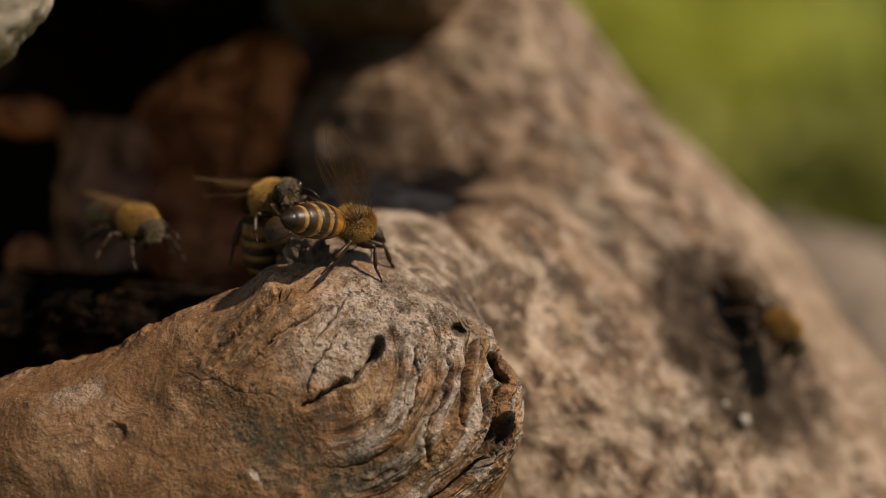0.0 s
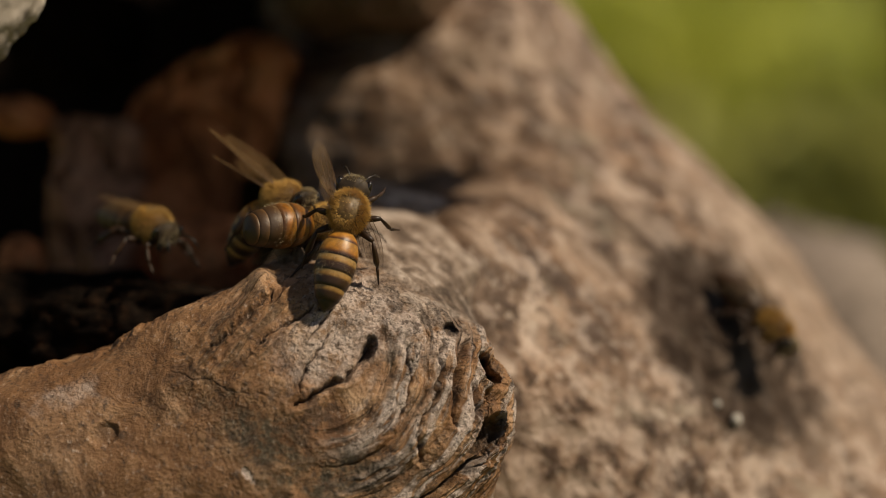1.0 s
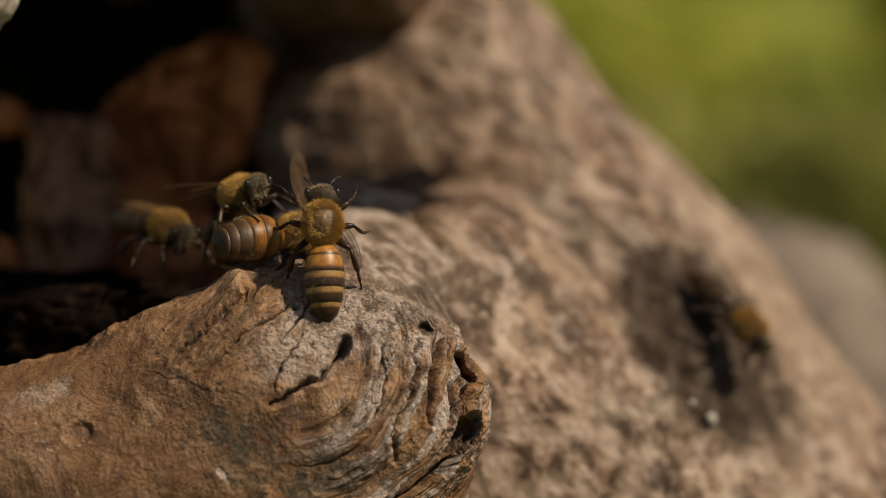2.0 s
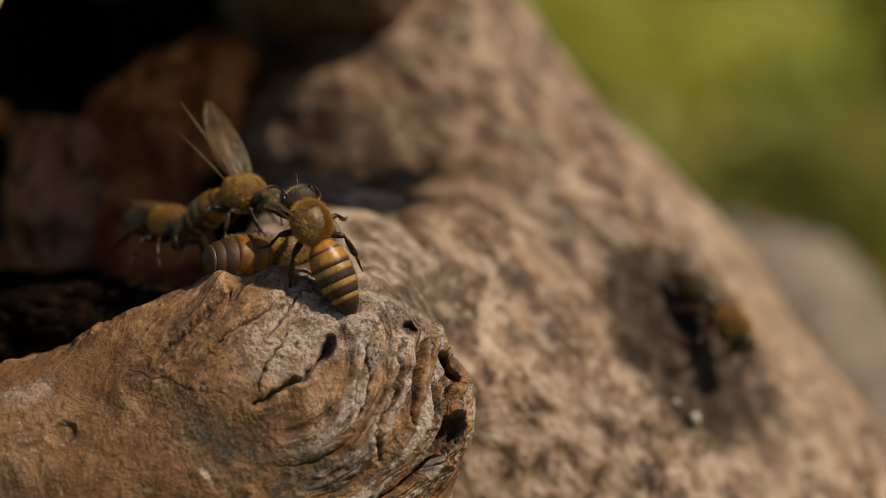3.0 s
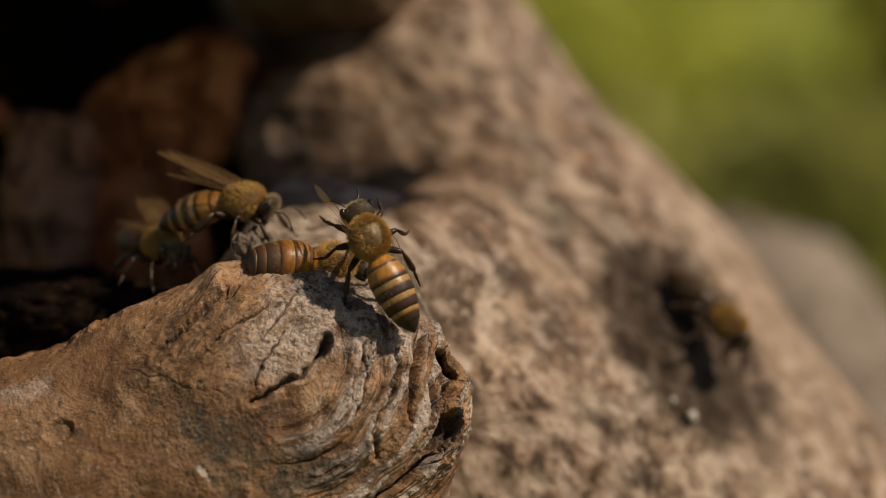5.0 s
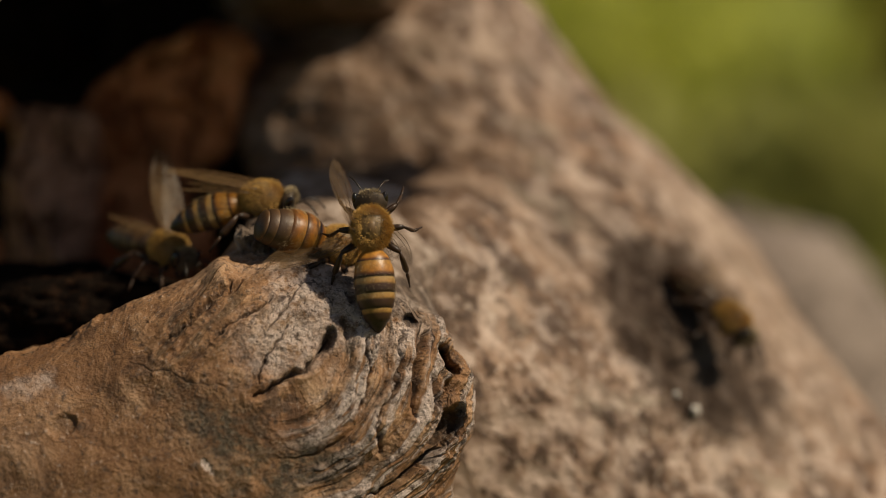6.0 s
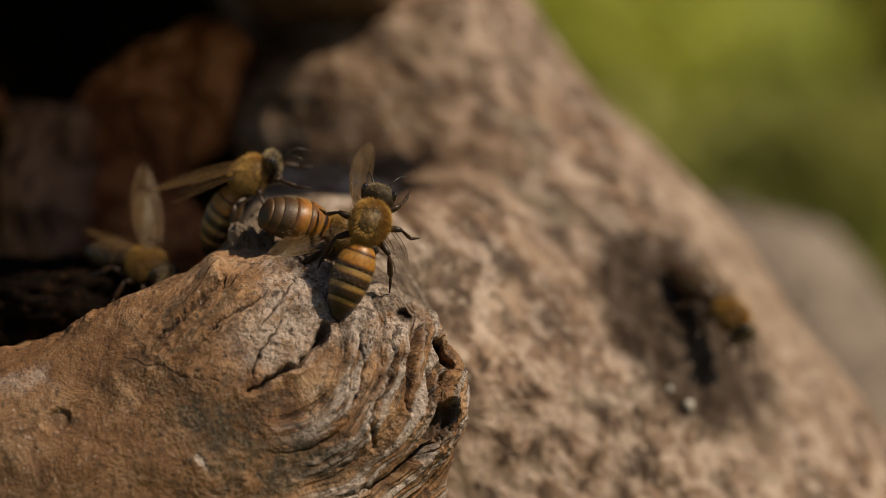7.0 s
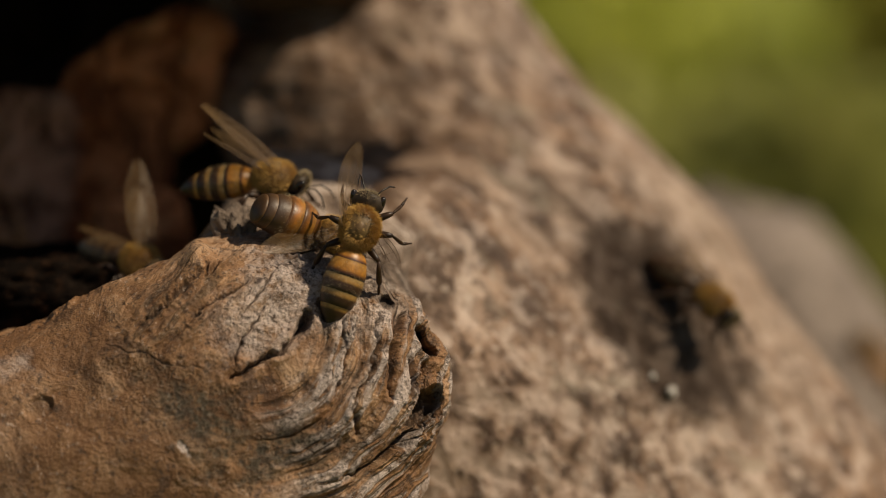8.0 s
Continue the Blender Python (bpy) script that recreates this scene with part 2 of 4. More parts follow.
FUR_PALE = make_fur("pale_fur", (0.28, 0.20, 0.10), (0.55, 0.44, 0.26))
WING = make_wing()
VEIN = make_plain("wing_vein", (0.06, 0.03, 0.012), (0.14, 0.07, 0.03), 0.4)
RIM = make_rotten("pale_rim_wood", (0.46, 0.39, 0.325), (0.62, 0.55, 0.48))
CREST = make_rotten("grey_crumbled_wood", (0.20, 0.15, 0.115), (0.46, 0.385, 0.32))
LIMB = make_rotten("grey_limb_wood", (0.30, 0.24, 0.20), (0.42, 0.345, 0.29))
GROUND = make_ground()
GRASS = make_leafy("meadow_grass", (0.16, 0.18, 0.016), (0.29, 0.29, 0.024), (0.42, 0.38, 0.04))
SHRUB = make_leafy("sunlit_leaves", (0.42, 0.47, 0.10), (0.68, 0.69, 0.15), (0.78, 0.77, 0.19))
PALELEAF = make_leafy("pale_leaves", (0.36, 0.37, 0.10), (0.50, 0.49, 0.14), (0.62, 0.57, 0.20))
DARKLEAF = make_leafy("olive_leaves", (0.17, 0.18, 0.02), (0.28, 0.26, 0.036), (0.36, 0.30, 0.06))


# ---- mesh helpers ----
MM = 0.001


def lattice(p, seed):
    """Smooth value noise in -1..1 at the rows of p (n x 3)."""
    i = np.floor(p).astype(np.int64)
    f = p - i
    f = f * f * f * (f * (f * 6 - 15) + 10)
    out = np.zeros(len(p))
    for dx in (0, 1):
        for dy in (0, 1):
            for dz in (0, 1):
                h = (i[:, 0] + dx) * 73856093 ^ (i[:, 1] + dy) * 19349663 ^ (i[:, 2] + dz) * 83492791 ^ seed * 2654435761
                h = (h ^ (h >> 13)) * 1274126177 & 0x7FFFFFFF
                h = ((h ^ (h >> 16)) & 0xFFFF) / 32767.5 - 1
                w = (f[:, 0] if dx else 1 - f[:, 0]) * (f[:, 1] if dy else 1 - f[:, 1]) * (f[:, 2] if dz else 1 - f[:, 2])
                out += h * w
    return out


def fbm(p, size, octaves=4, seed=1, keep=0.5):
    out, amp, total = np.zeros(len(p)), 1.0, 0.0
    for k in range(octaves):
        out += amp * lattice(p / size * 2.03 ** k + 17.3 * k, seed + k)
        total += amp
        amp *= keep
    return out / total


def smooth(a, b, x):
    t = np.clip((x - a) / (b - a), 0, 1)
    return t * t * (3 - 2 * t)


def grid_mesh(name, pts, rows, cols, closed=False, uv=None, scale=MM):
    """A mesh of rows x cols points in millimetres; closed joins the last column to the first."""
    idx = np.arange(rows * cols).reshape(rows, cols)
    nxt = np.roll(idx, -1, 1) if closed else idx[:, 1:]
    cur = idx if closed else idx[:, :-1]
    quads = np.stack([cur[:-1], nxt[:-1], nxt[1:], cur[1:]], -1).reshape(-1, 4)
    me = bpy.data.meshes.new(name)
    me.vertices.add(rows * cols)
    me.vertices.foreach_set("co", (np.asarray(pts) * scale).astype(np.float32).ravel())
    me.loops.add(quads.size)
    me.loops.foreach_set("vertex_index", quads.astype(np.int32).ravel())
    me.polygons.add(len(quads))
    me.polygons.foreach_set("loop_start", np.arange(0, quads.size, 4, dtype=np.int32))
    me.polygons.foreach_set("use_smooth", np.ones(len(quads), dtype=bool))
    me.update(calc_edges=True)
    if uv is not None:
        layer = me.uv_layers.new(name="map")
        layer.data.foreach_set("uv", np.asarray(uv)[quads.ravel()].astype(np.float32).ravel())
    me.validate()
    return me


def part(name, me, material, parent, label=""):
    """Links a mesh (or a bmesh) as one object under a thing or a part."""
    if isinstance(me, bmesh.types.BMesh):
        data = bpy.data.meshes.new(name)
        me.to_mesh(data)
        me.free()
        me = data
        me.polygons.foreach_set("use_smooth", np.ones(len(me.polygons), dtype=bool))
    if not me.materials:
        me.materials.append(material)
    ob = new(name, me)
    ob.parent = parent
    return tagged(ob, label)


def thing(name, label, category, group="", kind="", m=None):
    ob = new(name)
    ob.empty_display_size = 0.002
    if m is not None:
        ob.matrix_basis = m
    return tagged(ob, label, category, group, kind)


def tube(path, radii, sides=8, flat=1.0, name="tube"):
    """A closed tapered tube in millimetres along the points of path."""
    path = [Vector(p) for p in path]
    pts = []
    for k, p in enumerate(path):
        d = (path[min(k + 1, len(path) - 1)] - path[max(k - 1, 0)]).normalized()
        a = d.cross(Vector((0, 0, 1)))
        a = (a if a.length > 0.05 else d.cross(Vector((0, 1, 0)))).normalized()
        b = d.cross(a)
        for s in range(sides):
            w = 2 * math.pi * s / sides
            pts.append(p + radii[k] * (math.cos(w) * a * flat + math.sin(w) * b))
    n = len(path)
    faces = [(k * sides + s, k * sides + (s + 1) % sides, (k + 1) * sides + (s + 1) % sides, (k + 1) * sides + s) for k in range(n - 1) for s in range(sides)]
    faces += [tuple(range(sides))[::-1], tuple(range((n - 1) * sides, n * sides))]
    me = bpy.data.meshes.new(name)
    me.from_pydata([p * MM for p in pts], [], faces)
    me.polygons.foreach_set("use_smooth", np.ones(len(me.polygons), dtype=bool))
    return me


def egg(name, centre, radii, seg=28, rings=18, dent=None):
    """A closed ellipsoid in millimetres, shaped by dent(unit vectors) -> factors."""
    th, ph = np.linspace(0, math.pi, rings), np.linspace(0, 2 * math.pi, seg, endpoint=False)
    t, p = np.meshgrid(th, ph, indexing="ij")
    d = np.stack([np.cos(t), np.sin(t) * np.cos(p), np.sin(t) * np.sin(p)], -1).reshape(-1, 3)
    f = dent(d) if dent else np.ones(len(d))
    return grid_mesh(name, d * f[:, None] * radii + centre, rings, seg, True)


# ---- ground and far green ----
def ground():
    xs = np.concatenate([-np.geomspace(3000, 4, 16), np.linspace(-3.6, 3.6, 60), np.geomspace(4, 3000, 16)])
    ys = np.concatenate([-np.geomspace(3000, 4, 16), np.linspace(-3.6, 9, 90), np.geomspace(10, 3000, 16)])
    y, x = np.meshgrid(ys, xs, indexing="ij")
    p = np.stack([x.ravel(), y.ravel(), np.zeros(x.size)], -1)
    near = 1 - smooth(6, 40, np.hypot(p[:, 0], p[:, 1]))
    p[:, 2] = near * (0.05 * fbm(p, 1.3, 4, 5) - 0.02)
    ob = new("ground", grid_mesh("ground", p, len(ys), len(xs), scale=1.0))
    ob.data.materials.append(GROUND)
    tagged(ob, "green and brown meadow ground with thin grass", "ground", kind="structure")


def blades(name, count, centre, spread, height, width, material, label, category, seed, lean=0.5):
    """Many bent blades round a centre, thinning outwards, as one mesh."""
    r = np.random.default_rng(seed)
    verts, faces = [], []
    for k in range(count):
        p = np.array((r.normal(centre[0], spread[0]), r.normal(centre[1], spread[1]), -0.01))
        if np.hypot(p[0], p[1] - 0.05) < 0.16:
            continue
        turn, h, w = r.uniform(0, 6.28), height * r.uniform(0.4, 1.2), width * r.uniform(0.6, 1.2)
        side = np.array((math.cos(turn), math.sin(turn), 0)) * w / 2
        bend = np.array((-math.sin(turn), math.cos(turn), 0)) * h * lean * r.uniform(0.2, 1)
        up = np.array((0, 0, h))
        b = len(verts)
        verts += [p - side * 0.6, p + side * 0.6, p + up * 0.55 + bend * 0.3 - side, p + up * 0.55 + bend * 0.3 + side, p + up * 0.9 + bend]
        faces += [(b, b + 1, b + 3, b + 2), (b + 2, b + 3, b + 4)]
    me = bpy.data.meshes.new(name)
    me.from_pydata([tuple(v) for v in verts], [], faces)
    me.materials.append(material)
    ob = new(name, me)
    return tagged(ob, label, category, kind="stuff")


def shrub(name, centre, size, count, leaf, material, label, seed):
    """A bush: stems from the ground and a crown of many leaves with an uneven outline."""
    r = np.random.default_rng(seed)
    root = thing(name, label, "bush", "bushes of the meadow", m=pose(centre[0], centre[1], 0))
    verts, faces = [], []
    lumps = [(r.normal(0, 0.33, 3), r.uniform(0.3, 0.6)) for _ in range(12)]
    for k in range(count):
        c, s = lumps[r.integers(len(lumps))]
        d = r.normal(0, 1, 3)
        d /= np.linalg.norm(d)
        p = (c + d * s * r.uniform(0.5, 1.0)) * size + (0, 0, centre[2])
        p[2] = abs(p[2])
        a, b = r.normal(0, 1, 3), r.normal(0, 1, 3)
        a /= np.linalg.norm(a)
        b -= a * (a @ b)
        b /= np.linalg.norm(b)
        L = leaf * r.uniform(0.6, 1.3)
        k0 = len(verts)
        verts += [p, p + a * L * 0.5 + b * L * 0.26, p + a * L, p + a * L * 0.5 - b * L * 0.26]
        faces.append((k0, k0 + 1, k0 + 2, k0 + 3))
    me = bpy.data.meshes.new("crown")
    me.from_pydata([tuple(v) for v in verts], [], faces)
    part("crown", me, material, root)
    for k in range(5):
        c = lumps[k][0] * size + (0, 0, centre[2])
        part("stem", tube([(0, 0, 0), tuple(c * 450 + (0, 0, 60)), tuple(c * 1000)], [14, 9, 4], 6), LEG, root)


# ---- the hollow log ----
AX = np.array((0.643, 0.0, -0.766))     # down along the log
NX = np.array((0.766, 0.0, 0.643))      # across it, to its upper edge
DENTS_SCAR = (27.5, 18.5)


def log_shape():
    us = np.concatenate([np.linspace(-190, -62, 50), np.linspace(-60, 72, 430), np.linspace(75, 520, 90)])
    ph = np.concatenate([np.linspace(-150, 40, 430), np.linspace(42, 208, 60)]) * math.pi / 180
    u, p = np.meshgrid(us, ph, indexing="ij")
    u, p = u.ravel(), p.ravel()
    radius = 50 + 0.035 * np.maximum(u - 60, 0) - 8 * smooth(-90, -190, u)
    mid_n = -19 - 6 * smooth(50, 110, u) + 2.2 * np.exp(-((u - 22) / 16) ** 2)
    mid_y = 65 + 0.75 * np.log1p(np.exp((8 - u) / 6)) * 6 * 0.8
    out = np.stack([np.cos(p), np.sin(p)], -1)          # across, away from the eye
    line = np.stack([u, out[:, 0] * 50, out[:, 1] * 50], -1)
    swirl = line * (0.62, 1, 1)
    rough = 3.2 * fbm(line, 34, 3, 3) + 0.6 * fbm(swirl, 9, 4, 9) + 0.3 * (1 - 2 * np.abs(fbm(line, 4.6, 3, 21))) + 0.16 * fbm(line, 1.6, 2, 22)
    r = radius + rough
    # the dark scar
    n_here = mid_n + r * out[:, 0]
    front = smooth(0.2, -0.2, out[:, 1])
    e = np.hypot((u - DENTS_SCAR[0]) / 13.5, (n_here - DENTS_SCAR[1]) / 6.2) + 0.18 * fbm(line, 8, 3, 33)
    r = r - 1.3 * front * smooth(1.05, 0.55, e)
    # the hollow
    x = u * AX[0] + n_here * NX[0]
    z = u * AX[2] + n_here * NX[2]
    edge = x + 2.6 * fbm(line, 12, 3, 41) + 4.5 * np.exp(-((z - 22) / 7) ** 2) - 0.8 * np.exp(-((z - 10) / 5) ** 2)
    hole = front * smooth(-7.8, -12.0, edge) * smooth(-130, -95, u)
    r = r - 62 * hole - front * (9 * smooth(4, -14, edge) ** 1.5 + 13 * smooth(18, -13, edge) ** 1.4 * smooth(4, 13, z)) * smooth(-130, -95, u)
    # the wood swells forward to meet the burl
    r = r + front * (1 - hole) * (5 * np.exp(-((x + 1) / 9) ** 2 - ((z + 1) / 6) ** 2) + 3.5 * np.exp(-((x - 4) / 10) ** 2 - ((z + 12) / 14) ** 2))
    # a saddle above which the wood swells
    r = r - 6.0 * front * np.exp(-((z - 8.0 - 0.12 * (x - 2)) / 3.6) ** 2) * smooth(14, -4, x) * (1 - hole)
    # a shoulder under the swelling
    r = r + 2.5 * np.exp(-((x - 10) / 9) ** 2 - ((z - 28) / 6) ** 2 - (p / 0.9) ** 2)
    n_now, y_now = mid_n + r * out[:, 0], mid_y + r * out[:, 1]
    pts = u[:, None] * AX + n_now[:, None] * NX
    pts[:, 1] = y_now
    uv = np.stack([u * MM, p * 50 * MM], -1)
    return pts, len(us), len(ph), uv, hole.reshape(len(us), -1)


def hollow_log():
    root = thing("hollow_log", "weathered grey-brown hollow log leaning in the grass", "log", m=HERE)
    pts, rows, cols, uv, hole = log_shape()
    me = grid_mesh("trunk", pts, rows, cols, True, uv)
    for m in (LOG, CAVITY_SHADE):
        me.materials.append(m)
    # inner walls take the near-black that stands for shade
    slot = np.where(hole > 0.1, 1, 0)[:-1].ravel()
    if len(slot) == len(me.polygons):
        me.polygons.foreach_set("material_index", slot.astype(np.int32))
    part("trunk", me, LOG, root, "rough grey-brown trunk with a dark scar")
    return root


EDGE = [(-180, 560), (-120, 480), (-90, 450), (-20, 470), (2, 470), (11, 522), (22, 560), (33, 548), (46, 516), (58, 492), (68, 452), (79, 420), (87, 385), (107, 345), (125.5, 344), (141, 387), (152, 452), (165, 560), (180, 560)]
PX = 1 / 19.0                            # millimetres
# dents of the burl: place across and down, half width, half height, turn, depth
DENTS = [(869, 661, 13, 29, 32, 4.5), (863, 778, 20, 46, -28, 2.6), (838, 826, 20, 14, 35, 1.4), (797, 592, 15, 13, 0, 1.5), (664, 622, 13, 26, -22, 1.5),
         (505, 527, 8, 22, -35, 1.3), (209, 761, 28, 24, 0, 0.5), (700, 548, 7, 16, 20, 0.4), (585, 548, 9, 5, 30, 0.5), (846, 712, 7, 30, 8, 0.9)]
# open cracks: start, middle and end across and down, half width, depth
CRACKS = [(672, 612, 640, 672, 540, 708, 4, 0.8), (497, 520, 440, 582, 372, 628, 4, 0.7), (566, 549, 520, 575, 470, 612, 2.5, 0.4),
          (782, 612, 796, 690, 742, 768, 3.5, 0.7), (833, 602, 806, 672, 814, 752, 4, 0.9), (726, 626, 742, 690, 716, 742, 3, 0.5),
          (750, 770, 764, 790, 757, 806, 4, 0.8), (860, 815, 800, 860, 735, 884, 4, 0.8), (597, 590, 560, 640, 548, 690, 2, 0.3),
          (620, 520, 592, 560, 566, 600, 2, 0.35), (330, 655, 420, 668, 500, 700, 1.6, 0.10)]


def spot(pts, px, py, rx, rz, turn=0, wob=None, amount=0.4):
    """How far each point lies from the middle of a wobbly ellipse on the burl, 1 at its edge."""
    dx, dz = pts[:, 0] - (px - 784) * PX, pts[:, 2] - (441 - py) * PX
    c, s = math.cos(radians(turn)), math.sin(radians(turn))
    return np.hypot((dx * c + dz * s) / (rx * PX), (-dx * s + dz * c) / (rz * PX)) + amount * wob


def crack_field(pts, row):
    """How far each point lies from a bowed crack, in its half widths, and how far along it is."""
    x0, y0, x1, y1, x2, y2, wide, depth = row
    best, along = np.full(len(pts), 1e9), np.zeros(len(pts))
    far = 40 * PX
    xs, zs = [(v - 784) * PX for v in (x0, x1, x2)], [(441 - v) * PX for v in (y0, y1, y2)]
    box = np.flatnonzero((pts[:, 0] > min(xs) - far) & (pts[:, 0] < max(xs) + far) & (pts[:, 2] > min(zs) - far) & (pts[:, 2] < max(zs) + far))
    b, l, p = best[box], along[box], pts[box]
    for k in np.linspace(0, 1, 90):
        px = (1 - k) ** 2 * x0 + 2 * k * (1 - k) * x1 + k * k * x2
        py = (1 - k) ** 2 * y0 + 2 * k * (1 - k) * y1 + k * k * y2
        d = np.hypot(p[:, 0] - (px - 784) * PX, p[:, 2] - (441 - py) * PX)
        near = d < b
        b[near], l[near] = d[near], k
    best[box], along[box] = b, l
    return best / (wide * PX), along


def burl(root):
    """The swollen lower lip of the hollow: a dome whose outline runs round EDGE."""
    cx, cz = (400 - 784) * PX, (441 - 900) * PX
    al = np.concatenate([np.linspace(0.001, 86, 430), np.linspace(86.4, 150, 90)]) * math.pi / 180
    th = np.concatenate([np.linspace(-28, 172, 1050), np.linspace(174, 330, 60)]) * math.pi / 180
    a, t = np.meshgrid(al, th, indexing="ij")
    a, t = a.ravel(), t.ravel()
    deg = np.degrees(t)
    deg = np.where(deg > 180, deg - 360, deg)
    table = np.array(EDGE)
    R = np.interp(deg, table[:, 0], table[:, 1])
    soft = sum(np.interp(deg + k, table[:, 0], table[:, 1]) for k in (-6, -4, -2, 0, 2, 4, 6)) / 7
    R = (0.25 * R + 0.75 * soft) * PX
    rad = R * np.sin(a) ** 0.8
    y = np.where(a < math.pi / 2, 2.5 - 9 * np.sign(np.cos(a)) * np.abs(np.cos(a)) ** 1.15, 2.5 - 46 * np.cos(a))
    # over the top the rim runs on into a slope towards the trunk instead of rolling under
    lean = smooth(28, 44, deg) * smooth(90, 74, deg) * (a > math.pi / 2)
    far = np.clip((a - math.pi / 2) / (math.pi / 3), 0, 1)
    rad = rad * (1 - lean) + (R + 10 * far) * lean
    y = y * (1 - lean) + (2.5 + 27 * far ** 1.15) * lean
    pts = np.stack([cx + rad * np.cos(t), y, cz + rad * np.sin(t)], -1)
    nrm = np.stack([np.sin(a) * np.cos(t), -np.cos(a), np.sin(a) * np.sin(t)], -1)
    wob_a, wob_b = fbm(pts, 1.6, 4, 71, 0.65), fbm(pts, 2.6, 5, 72, 0.7)
    # curled folds round the middle of the burl, deepest at its end
    qx, qz = pts[:, 0] - (575 - 784) * PX, pts[:, 2] - (441 - 635) * PX
    dist, ang = np.hypot(qx, qz), np.arctan2(qz, qx)
    ring = dist + 0.75 * fbm(pts, 6, 3, 61) + 0.22 * fbm(pts, 1.6, 3, 62)
    curl = smooth(5.0, 7.6, dist) * smooth(0.75, 0.25, ang) * smooth(-1.75, -0.95, ang)
    wave = np.abs(np.sin(math.pi * (ring - 6.4) / 3.3))
    small = np.abs(np.sin(math.pi * ring / 1.15 + 2.0 * fbm(pts, 3, 2, 63)))
    fibre = lattice(np.stack([ring * 3.4, ang * 2.6, np.zeros_like(t)], -1), 64) + 0.6 * lattice(np.stack([ring * 8.0, ang * 5.0, np.zeros_like(t)], -1), 65)
    # long fibres that run down from the knob and along the lip
    ca, sa = math.cos(radians(-137)), math.sin(radians(-137))
    lx, lz = pts[:, 0] + 0.8 * fbm(pts, 7, 2, 66), pts[:, 2] + 0.8 * fbm(pts, 7, 2, 68)
    run, side = lx * ca + lz * sa, -lx * sa + lz * ca
    strand = lattice(np.stack([run * 0.16, side * 1.3, np.zeros_like(t)], -1), 67) + 0.5 * lattice(np.stack([run * 0.4, side * 3.6, np.zeros_like(t)], -1), 69)
    upper = smooth(1.35, 0.5, spot(pts, 470, 575, 150, 80, 35, wob_b, 0.25)) * (1 - curl)
    edge = smooth(0.955, 0.992, np.sin(a)) * smooth(86, 100, deg) * smooth(175, 150, deg)
    crest = smooth(1.3, 0.6, spot(pts, 690, 560, 125, 62, -28, wob_a, 0.35))
    crumb = 1 - 2 * np.abs(fbm(pts, 1.5, 4, 57, 0.6))
    h = 1.3 * fbm(pts, 13, 3, 51) + 0.30 * fbm(pts, 4.0, 3, 52) + 0.05 * fbm(pts, 1.1, 3, 53)
    h += curl * (1.0 * (wave ** 0.65 - 0.6) * (0.8 + 0.5 * fbm(pts, 5, 2, 59)) + 0.22 * (small ** 0.7 - 0.5) + 0.10 * fibre)
    h += upper * 0.30 * strand + edge * (0.25 * crumb + 0.25 * strand)
    h += crest * (0.34 * crumb + 0.12 * fbm(pts, 0.5, 2, 58))
    rind = smooth(1.3, 0.6, spot(pts, 862, 770, 45, 90, -10, wob_b, 0.4))
    h += rind * (0.55 * crumb + 0.15 * fbm(pts, 0.5, 2, 58))
    pit, gap_shade = np.zeros_like(h), np.zeros_like(h)
    for px, py, rx, rz, turn, depth in DENTS:
        k = spot(pts, px, py, rx, rz, turn, wob_a, 0.25 if depth > 4 else 0.4)
        if depth > 1.4:
            pit += depth * smooth(1.2, 0.4, k)
            h += 0.5 * np.exp(-((k - 1.5) / 0.3) ** 2) * (depth > 4)
        else:
            h -= depth * smooth(1.15, 0.5, k)
        gap_shade = np.maximum(gap_shade, smooth(1.1, 0.6, k) * min(1, 0.25 * depth + 0.3))
    pit *= smooth(0.995, 0.968, np.sin(a))
    warp = pts + np.stack([fbm(pts, 1.3, 3, 75), np.zeros_like(t), fbm(pts, 1.3, 3, 76)], -1) * 0.55
    uneven = 0.5 * fbm(pts, 2.5, 2, 77)
    for row in CRACKS:
        k, along = crack_field(warp, row)
        thin = 0.35 + 0.65 * np.sin(math.pi * np.clip(0.12 + 0.85 * along, 0, 1)) + uneven
        cut = smooth(1.5, 0.3, k / np.maximum(thin, 0.15))
        h -= row[7] * cut
        h += 0.25 * row[7] * np.exp(-((k - 3.5) / 1.5) ** 2)
        gap_shade = np.maximum(gap_shade, 0.9 * cut)
    dx, dz = pts[:, 0] - (472 - 784) * PX, pts[:, 2] - (441 - 510) * PX
    h += 1.3 * np.exp(-(dx * dx + dz * dz) / 1.7)
    # where the wood is bleached, mossy with painted crease shade, and weathered like the trunk
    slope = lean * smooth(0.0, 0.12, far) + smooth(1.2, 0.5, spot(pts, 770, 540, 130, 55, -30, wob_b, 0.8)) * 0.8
    bleach = np.maximum(curl * smooth(0.45, 0.85, wave) * smooth(0.25, 0.6, small + 0.6 * fibre) * smooth(-1.9, -1.0, ang), crest * smooth(-0.25, 0.3, crumb) * 0.9)
    bleach = np.maximum(bleach, 0.85 * smooth(1.5, 0.2, spot(pts, 600, 600, 110, 70, 35, wob_b, 0.9)))
    bleach = np.maximum(bleach, 0.45 * smooth(1.4, 0.0, spot(pts, 150, 700, 60, 26, 12, wob_a, 1.0)))
    bleach = np.maximum(bleach, 0.7 * smooth(1.2, 0.4, spot(pts, 665, 765, 45, 22, 40, wob_b, 1.0)))
    bleach = np.maximum(bleach, 1.0 * smooth(1.1, 0.8, spot(pts, 464, 830, 9, 24, 35, wob_b, 1.5)))
